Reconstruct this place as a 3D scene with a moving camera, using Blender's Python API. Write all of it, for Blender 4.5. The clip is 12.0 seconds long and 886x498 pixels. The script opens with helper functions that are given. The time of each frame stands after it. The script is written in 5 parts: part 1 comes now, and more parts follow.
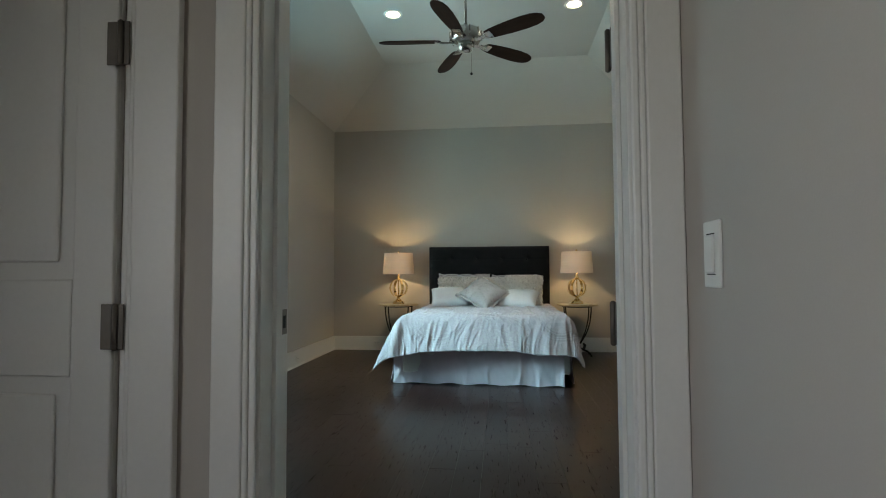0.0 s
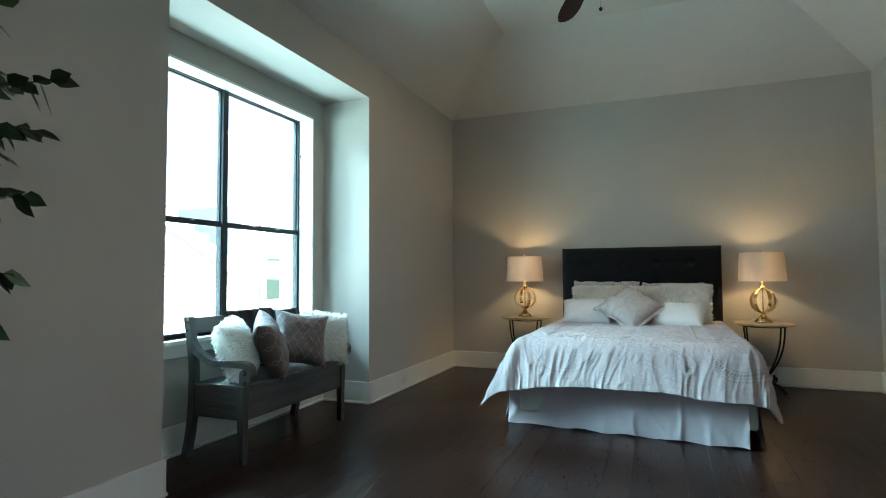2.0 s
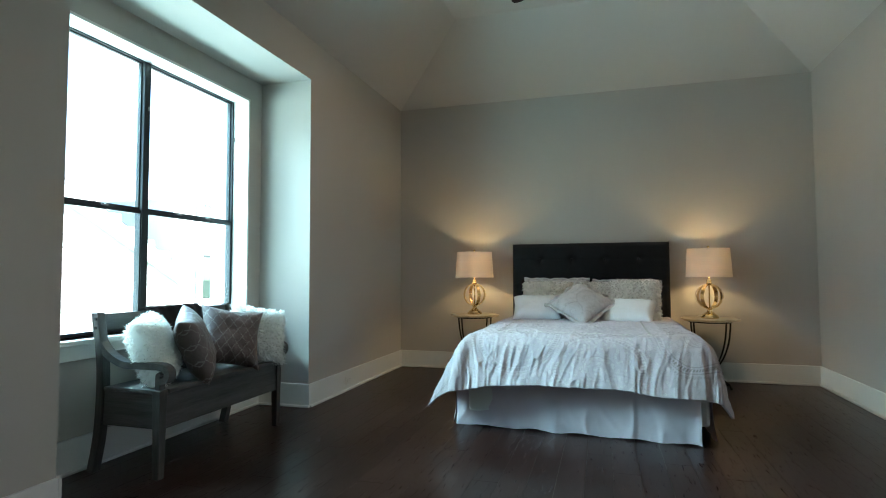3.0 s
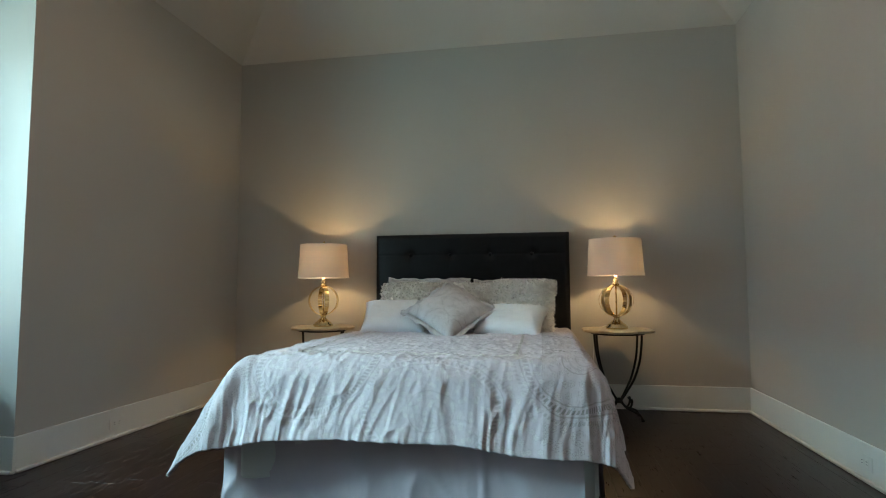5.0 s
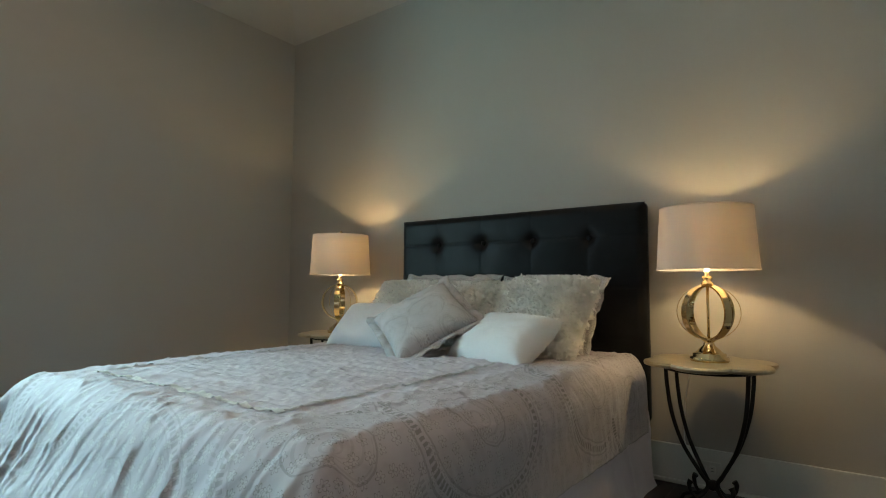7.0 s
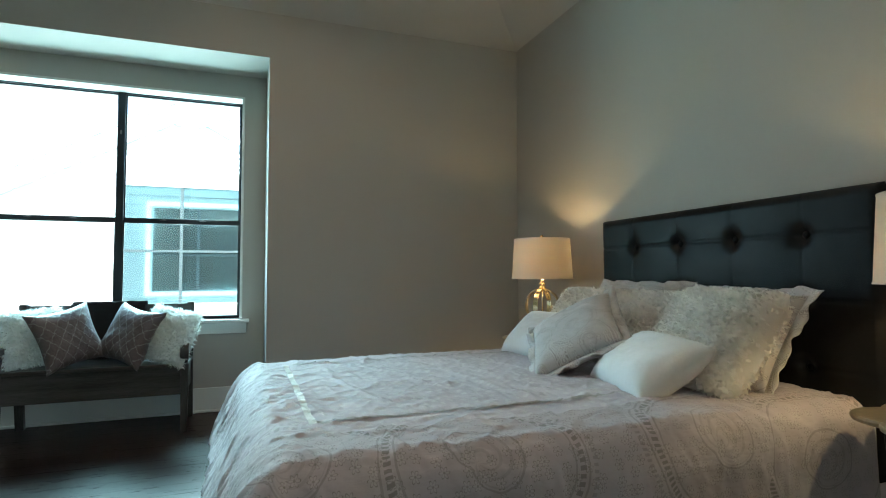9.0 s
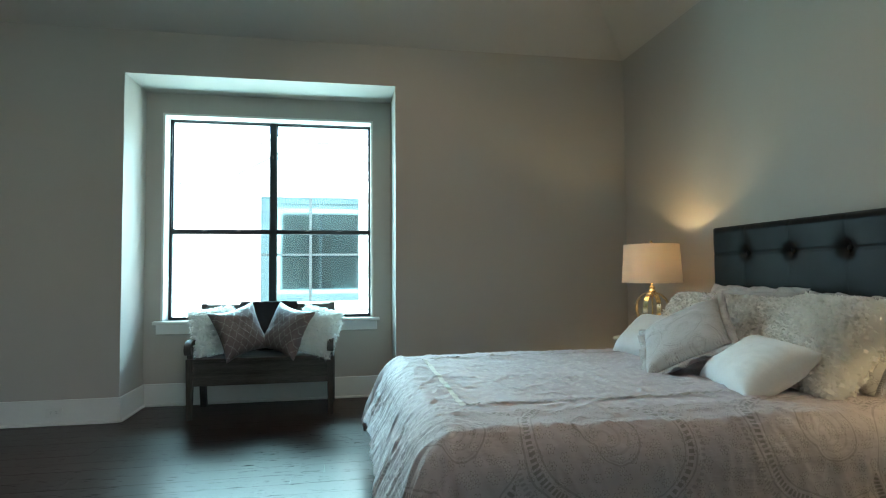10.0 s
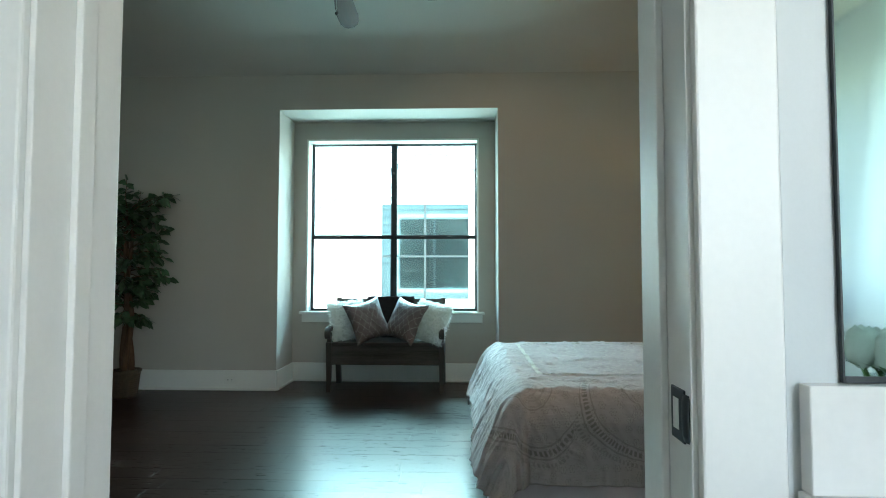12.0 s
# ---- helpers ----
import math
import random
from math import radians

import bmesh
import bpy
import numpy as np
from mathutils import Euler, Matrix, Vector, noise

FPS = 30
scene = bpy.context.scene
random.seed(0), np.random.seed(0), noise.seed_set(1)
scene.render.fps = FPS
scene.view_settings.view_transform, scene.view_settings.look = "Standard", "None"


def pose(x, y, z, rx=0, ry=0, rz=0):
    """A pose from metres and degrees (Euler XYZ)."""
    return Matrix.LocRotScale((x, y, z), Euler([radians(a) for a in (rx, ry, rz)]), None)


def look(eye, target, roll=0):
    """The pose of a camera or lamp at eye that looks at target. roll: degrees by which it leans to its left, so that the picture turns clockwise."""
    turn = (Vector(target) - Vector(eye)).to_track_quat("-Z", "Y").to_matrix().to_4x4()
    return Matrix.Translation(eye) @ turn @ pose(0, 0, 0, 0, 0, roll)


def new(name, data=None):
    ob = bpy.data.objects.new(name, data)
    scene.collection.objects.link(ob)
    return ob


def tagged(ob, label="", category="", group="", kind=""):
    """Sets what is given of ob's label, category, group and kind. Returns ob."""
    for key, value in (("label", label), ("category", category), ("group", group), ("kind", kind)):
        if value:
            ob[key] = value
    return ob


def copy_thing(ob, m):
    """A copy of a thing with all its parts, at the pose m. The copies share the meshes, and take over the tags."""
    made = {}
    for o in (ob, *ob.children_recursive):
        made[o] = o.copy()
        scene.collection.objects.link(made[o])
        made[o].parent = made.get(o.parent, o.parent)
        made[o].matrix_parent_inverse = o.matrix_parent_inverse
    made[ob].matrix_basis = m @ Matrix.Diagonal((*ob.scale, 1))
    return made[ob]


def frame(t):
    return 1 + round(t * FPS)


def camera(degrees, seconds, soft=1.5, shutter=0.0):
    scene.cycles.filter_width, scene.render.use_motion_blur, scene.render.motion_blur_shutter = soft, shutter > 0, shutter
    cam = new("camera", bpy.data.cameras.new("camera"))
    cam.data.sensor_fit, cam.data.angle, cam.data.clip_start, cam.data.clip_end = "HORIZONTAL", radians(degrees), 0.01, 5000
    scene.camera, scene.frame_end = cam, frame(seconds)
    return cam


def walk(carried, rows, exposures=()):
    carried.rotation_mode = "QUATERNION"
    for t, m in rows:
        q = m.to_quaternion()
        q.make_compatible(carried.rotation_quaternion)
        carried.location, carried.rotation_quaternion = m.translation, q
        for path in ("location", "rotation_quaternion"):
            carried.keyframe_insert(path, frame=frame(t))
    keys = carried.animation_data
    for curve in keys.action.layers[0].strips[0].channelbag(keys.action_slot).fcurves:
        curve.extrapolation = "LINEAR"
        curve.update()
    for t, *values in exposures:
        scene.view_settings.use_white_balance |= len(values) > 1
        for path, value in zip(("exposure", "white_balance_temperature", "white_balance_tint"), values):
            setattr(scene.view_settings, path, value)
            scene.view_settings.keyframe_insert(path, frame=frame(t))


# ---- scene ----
cam = camera(78.6, 12.0, soft=1.0)
# seconds, eye (x, y, z), yaw to the left from +y, pitch up, roll
ROWS = [
    (0.0, 0.115, 0.363, 1.058, 6.03, 2.65, -0.31),
    (0.5, 0.143, 0.740, 1.058, 10.81, 2.67, -0.35),
    (1.0, 0.145, 1.059, 1.073, 14.49, 2.73, -0.43),
    (1.5, 0.187, 1.343, 1.112, 19.51, 2.58, -0.36),
    (2.0, 0.188, 1.488, 1.151, 21.89, 2.63, -0.33),
    (2.5, 0.157, 1.564, 1.111, 22.21, 2.80, -0.28),
    (3.0, 0.124, 1.726, 1.092, 16.58, 2.74, -0.19),
    (3.5, 0.134, 2.052, 1.069, 8.57, 3.00, -0.31),
    (5.5, 0.792, 3.653, 0.953, 12.52, 4.53, -0.23),
    (6.0, 1.080, 4.045, 0.942, 17.30, 4.87, -0.14),
    (6.5, 1.366, 4.476, 0.954, 25.84, 4.56, 0.14),
    (8.5, 1.915, 5.610, 1.075, 64.40, 2.82, -0.05),
    (9.0, 2.044, 5.580, 1.095, 69.64, 2.68, -0.12),
    (9.5, 2.218, 5.485, 1.130, 75.26, 2.47, -0.21),
    (10.0, 2.385, 5.372, 1.155, 80.26, 2.36, -0.39),
    (10.5, 2.579, 5.338, 1.143, 84.69, 2.35, -0.16),
    (11.0, 2.717, 5.422, 1.143, 88.26, 2.38, -0.13),
    (11.5, 2.832, 5.457, 1.138, 92.70, 2.76, 0.05),
    (12.0, 3.010, 5.417, 1.140, 92.13, 2.56, 0.06),
]
walk(cam, [(t, pose(x, y, z, 90 + p, 0, w) @ pose(0, 0, 0, 0, 0, r)) for t, x, y, z, w, p, r in ROWS], exposures=((0.0, 3.1, 6600, 21), (0.7, 3.15, 6560, 21), (2.5, 3.26, 6480, 21), (4.6, 3.05, 6700, 25), (6.5, 3.04, 6720, 22), (8.5, 3.17, 6380, 16), (10.5, 3.24, 6420, 17), (12.0, 3.18, 6440, 12)))

# ---- light ----
world = bpy.data.worlds.new("world")
scene.world = world
world.use_nodes = True
wn = world.node_tree
sky = wn.nodes.new("ShaderNodeTexSky")
sky.sky_type, sky.sun_disc = "NISHITA", False
sky.sun_elevation, sky.sun_rotation = radians(52), radians(70)
wn.nodes["Background"].inputs["Strength"].default_value = 0.15
wn.links.new(sky.outputs[0], wn.nodes["Background"].inputs["Color"])
sun = new("sun", bpy.data.lights.new("sun", "SUN"))
sun.data.energy, sun.data.angle, sun.data.color = 4.5, radians(1.0), (1.0, 0.95, 0.88)
sun.matrix_world = look((20, 7, 27), (0, 0, 0))


def area(name, eye, target, w, h, watts, colour):
    ob = new(name, bpy.data.lights.new(name, "AREA"))
    ob.data.shape, ob.data.size, ob.data.size_y = "RECTANGLE", w, h
    ob.data.energy, ob.data.color = watts, colour
    ob.matrix_world = look(eye, target)
    return ob


def bulb(name, at, watts, colour, radius=0.03):
    ob = new(name, bpy.data.lights.new(name, "POINT"))
    ob.data.energy, ob.data.color, ob.data.shadow_soft_size = watts, colour, radius
    ob.location = at
    return ob


DAY = (0.64, 0.94, 1.0)
WARM = (1.0, 0.79, 0.36)
area("bedroom_window_daylight", (-6.6, 4.7, 4.4), (-0.5, 4.7, 0.9), 4.5, 1.2, 228, DAY)
# two lamps added outdoors in place of light bounced off wall and ground
area("neighbour_wall_daylight", (-5.0, 0.4, 1.2), (-2.45, 5.7, 1.1), 2.0, 2.2, 42, DAY)
area("bedroom_window_bounce", (-4.5, 4.7, -0.1), (0.2, 4.7, 3.2), 4.0, 1.0, 36, DAY)
area("bath_window_daylight", (5.45, 7.1, 1.75), (2.3, 5.6, 1.2), 1.2, 1.3, 5.3, (0.77, 0.97, 1.0))
# added fill lamp for the hall's east wall, in an invented opening
hall_light = area("hall_fill_light", (-1.76, -0.9, 1.5), (0.485, 0.42, 0.75), 0.55, 1.0, 0.95, (0.93, 1.0, 0.90))
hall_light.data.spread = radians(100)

# ---- materials ----


class Nodes:
    """A small writer for one node material."""

    def __init__(self, name):
        self.m = bpy.data.materials.new(name)
        self.m.use_nodes = True
        self.t = self.m.node_tree
        self.b = self.t.nodes["Principled BSDF"]

    def add(self, kind, **inputs):
        n = self.t.nodes.new(kind)
        for k, v in inputs.items():
            key = k.replace("_", " ")
            if isinstance(v, bpy.types.NodeSocket):
                self.t.links.new(v, n.inputs[key])
            else:
                n.inputs[key].default_value = v
        return n

    def math(self, op, a, b=0.0, c=0.0):
        n = self.t.nodes.new("ShaderNodeMath")
        n.operation = op
        for i, v in enumerate((a, b, c)):
            if isinstance(v, bpy.types.NodeSocket):
                self.t.links.new(v, n.inputs[i])
            else:
                n.inputs[i].default_value = v
        return n.outputs[0]

    def vmath(self, op, a, b=(0, 0, 0)):
        n = self.t.nodes.new("ShaderNodeVectorMath")
        n.operation = op
        for i, v in enumerate((a, b)):
            if isinstance(v, bpy.types.NodeSocket):
                self.t.links.new(v, n.inputs[i])
            else:
                n.inputs[i].default_value = v
        return n

    def coords(self, which="Object"):
        return self.t.nodes.new("ShaderNodeTexCoord").outputs[which]

    def stretch(self, vec, scale):
        n = self.add("ShaderNodeMapping", Vector=vec)
        n.inputs["Scale"].default_value = scale
        return n.outputs[0]

    def noise(self, vec, scale, detail=4.0, rough=0.55):
        return self.add("ShaderNodeTexNoise", Vector=vec, Scale=scale, Detail=detail, Roughness=rough).outputs["Fac"]

    def mix(self, fac, a, b):
        n = self.t.nodes.new("ShaderNodeMix")
        n.data_type = "RGBA"
        for i, v in ((0, fac), (6, a), (7, b)):
            if isinstance(v, bpy.types.NodeSocket):
                self.t.links.new(v, n.inputs[i])
            else:
                n.inputs[i].default_value = v if i == 0 else (*v[:3], 1)
        return n.outputs[2]

    def span(self, v, a, b, lo=0.0, hi=1.0):
        n = self.t.nodes.new("ShaderNodeMapRange")
        self.t.links.new(v, n.inputs[0])
        for i, x in enumerate((a, b, lo, hi)):
            n.inputs[i + 1].default_value = x
        return n.outputs[0]

    def put(self, key, v):
        if isinstance(v, bpy.types.NodeSocket):
            self.t.links.new(v, self.b.inputs[key])
        else:
            self.b.inputs[key].default_value = v

    def bump(self, height, strength, distance=0.01):
        n = self.add("ShaderNodeBump", Height=height, Strength=strength, Distance=distance)
        self.t.links.new(n.outputs[0], self.b.inputs["Normal"])


def plain(name, colour, rough=0.5, metal=0.0, vary=0.06, scale=3.0, grain=120.0, bump=0.08, spec=0.5, which="Object", sheen=0.0):
    """A painted, moulded or woven surface: broad blotches, fine grain, slight relief."""
    n = Nodes(name)
    v = n.coords(which)
    broad, fine = n.noise(v, scale, 3), n.noise(v, grain, 3)
    f = n.math("ADD", n.math("MULTIPLY", broad, 0.65), n.math("MULTIPLY", fine, 0.35))
    dark = [c * (1 - vary) for c in colour]
    light = [min(c * (1 + vary), 1) for c in colour]
    n.put("Base Color", n.mix(n.span(f, 0.35, 0.65), dark, light))
    n.put("Roughness", n.span(broad, 0.3, 0.7, max(rough - 0.05, 0.02), min(rough + 0.05, 1)))
    n.put("Metallic", metal)
    n.put("Specular IOR Level", spec)
    if sheen:
        n.put("Sheen Weight", sheen)
    if bump:
        n.bump(fine, bump, 0.002)
    return n.m


def wood(name, dark, light, rough, along="y", scale=1.0, gloss=0.5, random_tone=True, bump=0.15, uneven=1.0):
    """Grained wood, with the grain along one axis."""
    n = Nodes(name)
    v = n.coords("Object")
    info = n.t.nodes.new("ShaderNodeObjectInfo")
    shift = n.vmath("SCALE", n.add("ShaderNodeCombineXYZ", X=info.outputs["Random"], Y=info.outputs["Random"], Z=info.outputs["Random"]).outputs[0])
    shift.inputs["Scale"].default_value = 37.0
    v = n.vmath("ADD", v, shift.outputs[0]).outputs[0]
    s = {"x": (0.08, 1, 1), "y": (1, 0.08, 1), "z": (1, 1, 0.08)}[along]
    g = n.stretch(v, [c * scale for c in s])
    warp = n.noise(g, 9.0, 6, 0.6)
    fine = n.noise(g, 90.0, 5, 0.7)
    broad = n.noise(v, 1.7, 2)
    f = n.math("ADD", n.math("MULTIPLY", warp, 0.6), n.math("MULTIPLY", fine, 0.4))
    if random_tone:
        f = n.math("ADD", f, n.math("MULTIPLY", n.math("SUBTRACT", info.outputs["Random"], 0.5), 0.22))
    f = n.math("ADD", f, n.math("MULTIPLY", n.math("SUBTRACT", broad, 0.5), 0.2))
    n.put("Base Color", n.mix(n.span(f, 0.32, 0.68), dark, light))
    n.put("Roughness", n.span(fine, 0.3, 0.7, rough - 0.05 * uneven, rough + 0.09 * uneven))
    n.put("Specular IOR Level", gloss)
    n.bump(n.math("ADD", n.math("MULTIPLY", fine, 0.5), warp), bump, 0.003)
    return n.m


def paisley(name, cloth, ink, pale, scale=2.1, big=1.0, border=False):
    """Printed cotton: large teardrop rings with a chain border, spirals, and small flowers between."""
    n = Nodes(name)
    uv = n.coords("UV")
    wob = n.add("ShaderNodeTexNoise", Vector=uv, Scale=3.0, Detail=1.0).outputs["Color"]
    w = n.vmath("SCALE", n.vmath("SUBTRACT", wob, (0.5, 0.5, 0.5)).outputs[0])
    w.inputs["Scale"].default_value = 0.10
    v = n.vmath("ADD", uv, w.outputs[0]).outputs[0]
    vor = n.t.nodes.new("ShaderNodeTexVoronoi")
    vor.voronoi_dimensions = "2D"
    n.t.links.new(v, vor.inputs["Vector"])
    vor.inputs["Scale"].default_value = scale
    vor.inputs["Randomness"].default_value = 0.55
    local = n.vmath("SUBTRACT", v, vor.outputs["Position"])
    sep = n.add("ShaderNodeSeparateXYZ", Vector=local.outputs[0])
    x, y = sep.outputs[0], sep.outputs[1]
    ang = n.math("ARCTAN2", y, x)
    turned = n.math("MULTIPLY", n.math("SINE", n.math("ADD", ang, 0.7)), 0.045 * big)
    r = n.math("ADD", n.vmath("LENGTH", local.outputs[0]).outputs["Value"], turned)
    def band(lo, hi):
        return n.math("MULTIPLY", n.math("GREATER_THAN", r, lo * big), n.math("LESS_THAN", r, hi * big))
    chain = n.math("GREATER_THAN", n.math("SINE", n.math("MULTIPLY", ang, 80.0)), -0.2)
    ring = n.math("MULTIPLY", band(0.189, 0.205), chain)
    lines = n.math("ADD", band(0.176, 0.181), band(0.212, 0.217))
    scallop = n.math("MULTIPLY", band(0.228, 0.240), n.math("GREATER_THAN", n.math("SINE", n.math("MULTIPLY", ang, 104.0)), 0.0))
    spiral = n.math("MULTIPLY", n.math("GREATER_THAN", n.math("SINE", n.math("ADD", ang, n.math("MULTIPLY", r, 190.0))), 0.62), n.math("LESS_THAN", r, 0.06 * big))
    inner = n.math("MULTIPLY", band(0.064, 0.069), 1.0)
    small = n.t.nodes.new("ShaderNodeTexVoronoi")
    small.voronoi_dimensions = "2D"
    n.t.links.new(uv, small.inputs["Vector"])
    small.inputs["Scale"].default_value = 25.0
    small.inputs["Randomness"].default_value = 0.85
    sl = n.vmath("SUBTRACT", uv, small.outputs["Position"])
    ss = n.add("ShaderNodeSeparateXYZ", Vector=sl.outputs[0])
    petals = n.math("ABSOLUTE", n.math("SINE", n.math("MULTIPLY", n.math("ARCTAN2", ss.outputs[1], ss.outputs[0]), 3.0)))
    sr = n.vmath("LENGTH", sl.outputs[0]).outputs["Value"]
    flower = n.math("LESS_THAN", sr, n.math("ADD", 0.0035, n.math("MULTIPLY", petals, 0.0095)))
    eye = n.math("LESS_THAN", sr, 0.0032)
    rim = n.math("SUBTRACT", n.math("LESS_THAN", sr, n.math("ADD", 0.0058, n.math("MULTIPLY", petals, 0.0095))), flower)
    mark = n.math("ADD", n.math("ADD", ring, n.math("MULTIPLY", lines, 0.6)), n.math("ADD", n.math("MULTIPLY", scallop, 0.55), n.math("ADD", n.math("MULTIPLY", spiral, 0.3), n.math("MULTIPLY", inner, 0.6))))
    mark = n.math("MINIMUM", n.math("ADD", mark, n.math("ADD", n.math("MULTIPLY", eye, 0.8), n.math("MULTIPLY", rim, 0.95))), 1.0)
    ground = n.mix(n.math("MULTIPLY", band(0.0, 0.176), 0.8), cloth, [c * 0.88 for c in cloth])
    ground = n.mix(n.math("MULTIPLY", flower, 0.45), ground, pale)
    amount = 0.85
    if border:
        # the print is bold down the sides, fainter at the foot and faint in the middle
        us = n.add("ShaderNodeSeparateXYZ", Vector=uv)
        side = n.math("GREATER_THAN", n.math("ABSOLUTE", n.math("ADD", us.outputs[0], 0.08)), 0.66)
        foot = n.math("MULTIPLY", n.math("GREATER_THAN", us.outputs[1], 1.83), 0.28)
        amount = n.math("MINIMUM", n.math("ADD", n.math("ADD", n.math("MULTIPLY", side, 0.72), foot), 0.12), 0.86)
        ground = n.mix(n.math("MULTIPLY", side, 0.7), ground, [c * k for c, k in zip(cloth, (0.80, 0.78, 0.74))])
    weave = n.noise(uv, 420.0, 2)
    soil = n.noise(uv, 5.0, 4)
    col = n.mix(n.math("MULTIPLY", mark, amount), ground, ink)
    col = n.mix(n.math("MULTIPLY", n.math("ADD", weave, soil), 0.16), col, [c * 0.72 for c in cloth])
    n.put("Base Color", col)
    n.put("Roughness", 0.78)
    n.put("Sheen Weight", 0.15)
    crinkle = n.noise(n.stretch(uv, (1.0, 0.45, 1.0)), 30.0, 5, 0.62)
    fold = n.math("ABSOLUTE", n.math("SUBTRACT", n.noise(n.stretch(uv, (1.0, 0.5, 1.0)), 13.0, 3, 0.5), 0.5))
    crinkle = n.math("SUBTRACT", crinkle, n.math("MULTIPLY", n.math("MINIMUM", fold, 0.12), 3.0))
    n.bump(n.math("ADD", n.math("MULTIPLY", weave, 0.15), crinkle), 0.42, 0.006)
    return n.m


def trellis(name, cloth, thread):
    """Mauve-grey satin with an embroidered ogee lattice."""
    n = Nodes(name)
    uv = n.coords("UV")
    s = n.add("ShaderNodeSeparateXYZ", Vector=uv)
    x, y = n.math("MULTIPLY", s.outputs[0], 84.0), n.math("MULTIPLY", s.outputs[1], 58.0)
    a = n.math("ADD", n.math("ADD", x, y), n.math("MULTIPLY", n.math("SINE", n.math("MULTIPLY", x, 3.0)), 0.3))
    b = n.math("SUBTRACT", n.math("SUBTRACT", x, y), n.math("MULTIPLY", n.math("SINE", n.math("MULTIPLY", x, 3.0)), 0.3))
    la = n.math("LESS_THAN", n.math("ABSOLUTE", n.math("SINE", n.math("MULTIPLY", a, 0.5))), 0.13)
    lb = n.math("LESS_THAN", n.math("ABSOLUTE", n.math("SINE", n.math("MULTIPLY", b, 0.5))), 0.13)
    line = n.math("MINIMUM", n.math("ADD", la, lb), 1.0)
    stitch = n.math("GREATER_THAN", n.noise(uv, 160.0, 2), 0.44)
    line = n.math("MULTIPLY", line, stitch)
    fold = n.noise(n.coords("Object"), 11.0, 4)
    col = n.mix(n.span(fold, 0.3, 0.7), [c * 0.85 for c in cloth], [c * 1.15 for c in cloth])
    n.put("Base Color", n.mix(line, col, thread))
    n.put("Roughness", 0.45)
    n.put("Sheen Weight", 0.08)
    n.bump(n.math("ADD", n.math("MULTIPLY", line, 0.2), fold), 0.8, 0.022)
    return n.m


def glazing(name, tint, gloss=1.0, rough=0.0):
    """Thin window glass: tinted see-through with a Fresnel gloss."""
    n = Nodes(name)
    n.t.nodes.remove(n.b)
    tr = n.add("ShaderNodeBsdfTransparent", Color=(*tint, 1))
    gl = n.add("ShaderNodeBsdfGlossy", Roughness=rough)
    lw = n.t.nodes.new("ShaderNodeLayerWeight")
    fr = n.math("ADD", 0.04, n.math("MULTIPLY", n.math("POWER", lw.outputs["Facing"], 5.0), 0.96))
    mx = n.t.nodes.new("ShaderNodeMixShader")
    n.t.links.new(n.math("MINIMUM", n.math("MULTIPLY", fr, gloss), 1.0), mx.inputs[0])
    n.t.links.new(tr.outputs[0], mx.inputs[1])
    n.t.links.new(gl.outputs[0], mx.inputs[2])
    n.t.links.new(mx.outputs[0], n.t.nodes["Material Output"].inputs["Surface"])
    return n.m


def glow(name, colour, strength):
    n = Nodes(name)
    n.put("Base Color", (*colour, 1))
    n.put("Emission Color", (*colour, 1))
    n.put("Emission Strength", strength)
    return n.m


def lampshade(name):
    """Linen drum shade that lets the bulb's light through."""
    n = Nodes(name)
    v = n.coords("Object")
    weave = n.noise(n.stretch(v, (1, 1, 4)), 160.0, 3)
    tl = n.add("ShaderNodeBsdfTranslucent", Color=(0.62, 0.535, 0.45, 1))
    n.put("Base Color", n.mix(weave, (0.60, 0.54, 0.49), (0.72, 0.66, 0.61)))
    n.put("Roughness", 0.85)
    n.bump(weave, 0.2, 0.002)
    mx = n.t.nodes.new("ShaderNodeMixShader")
    mx.inputs[0].default_value = 0.30
    n.t.links.new(n.b.outputs[0], mx.inputs[1])
    n.t.links.new(tl.outputs[0], mx.inputs[2])
    n.t.links.new(mx.outputs[0], n.t.nodes["Material Output"].inputs["Surface"])
    return n.m


def fleece(name, colour):
    """Shaggy fibre that lets light through."""
    m = plain(name, colour, 0.9, vary=0.05, scale=14, grain=160, bump=0.3, sheen=0.5)
    t = m.node_tree
    tl = t.nodes.new("ShaderNodeBsdfTranslucent")
    tl.inputs["Color"].default_value = (*colour, 1)
    mx = t.nodes.new("ShaderNodeMixShader")
    mx.inputs[0].default_value = 0.45
    out = t.nodes["Material Output"].inputs["Surface"]
    t.links.new(out.links[0].from_socket, mx.inputs[1])
    t.links.new(tl.outputs[0], mx.inputs[2])
    t.links.new(mx.outputs[0], out)
    return m


def leather(name):
    n = Nodes(name)
    v = n.coords("Object")
    pores = n.t.nodes.new("ShaderNodeTexVoronoi")
    n.t.links.new(v, pores.inputs["Vector"])
    pores.inputs["Scale"].default_value = 260.0
    creases = n.noise(v, 14.0, 5)
    n.put("Base Color", n.mix(creases, (0.006, 0.006, 0.007), (0.014, 0.014, 0.016)))
    n.put("Roughness", n.span(creases, 0.3, 0.7, 0.32, 0.44))
    n.put("Specular IOR Level", 0.15)
    n.bump(n.math("ADD", n.math("MULTIPLY", pores.outputs["Distance"], 0.35), creases), 0.22, 0.004)
    return n.m


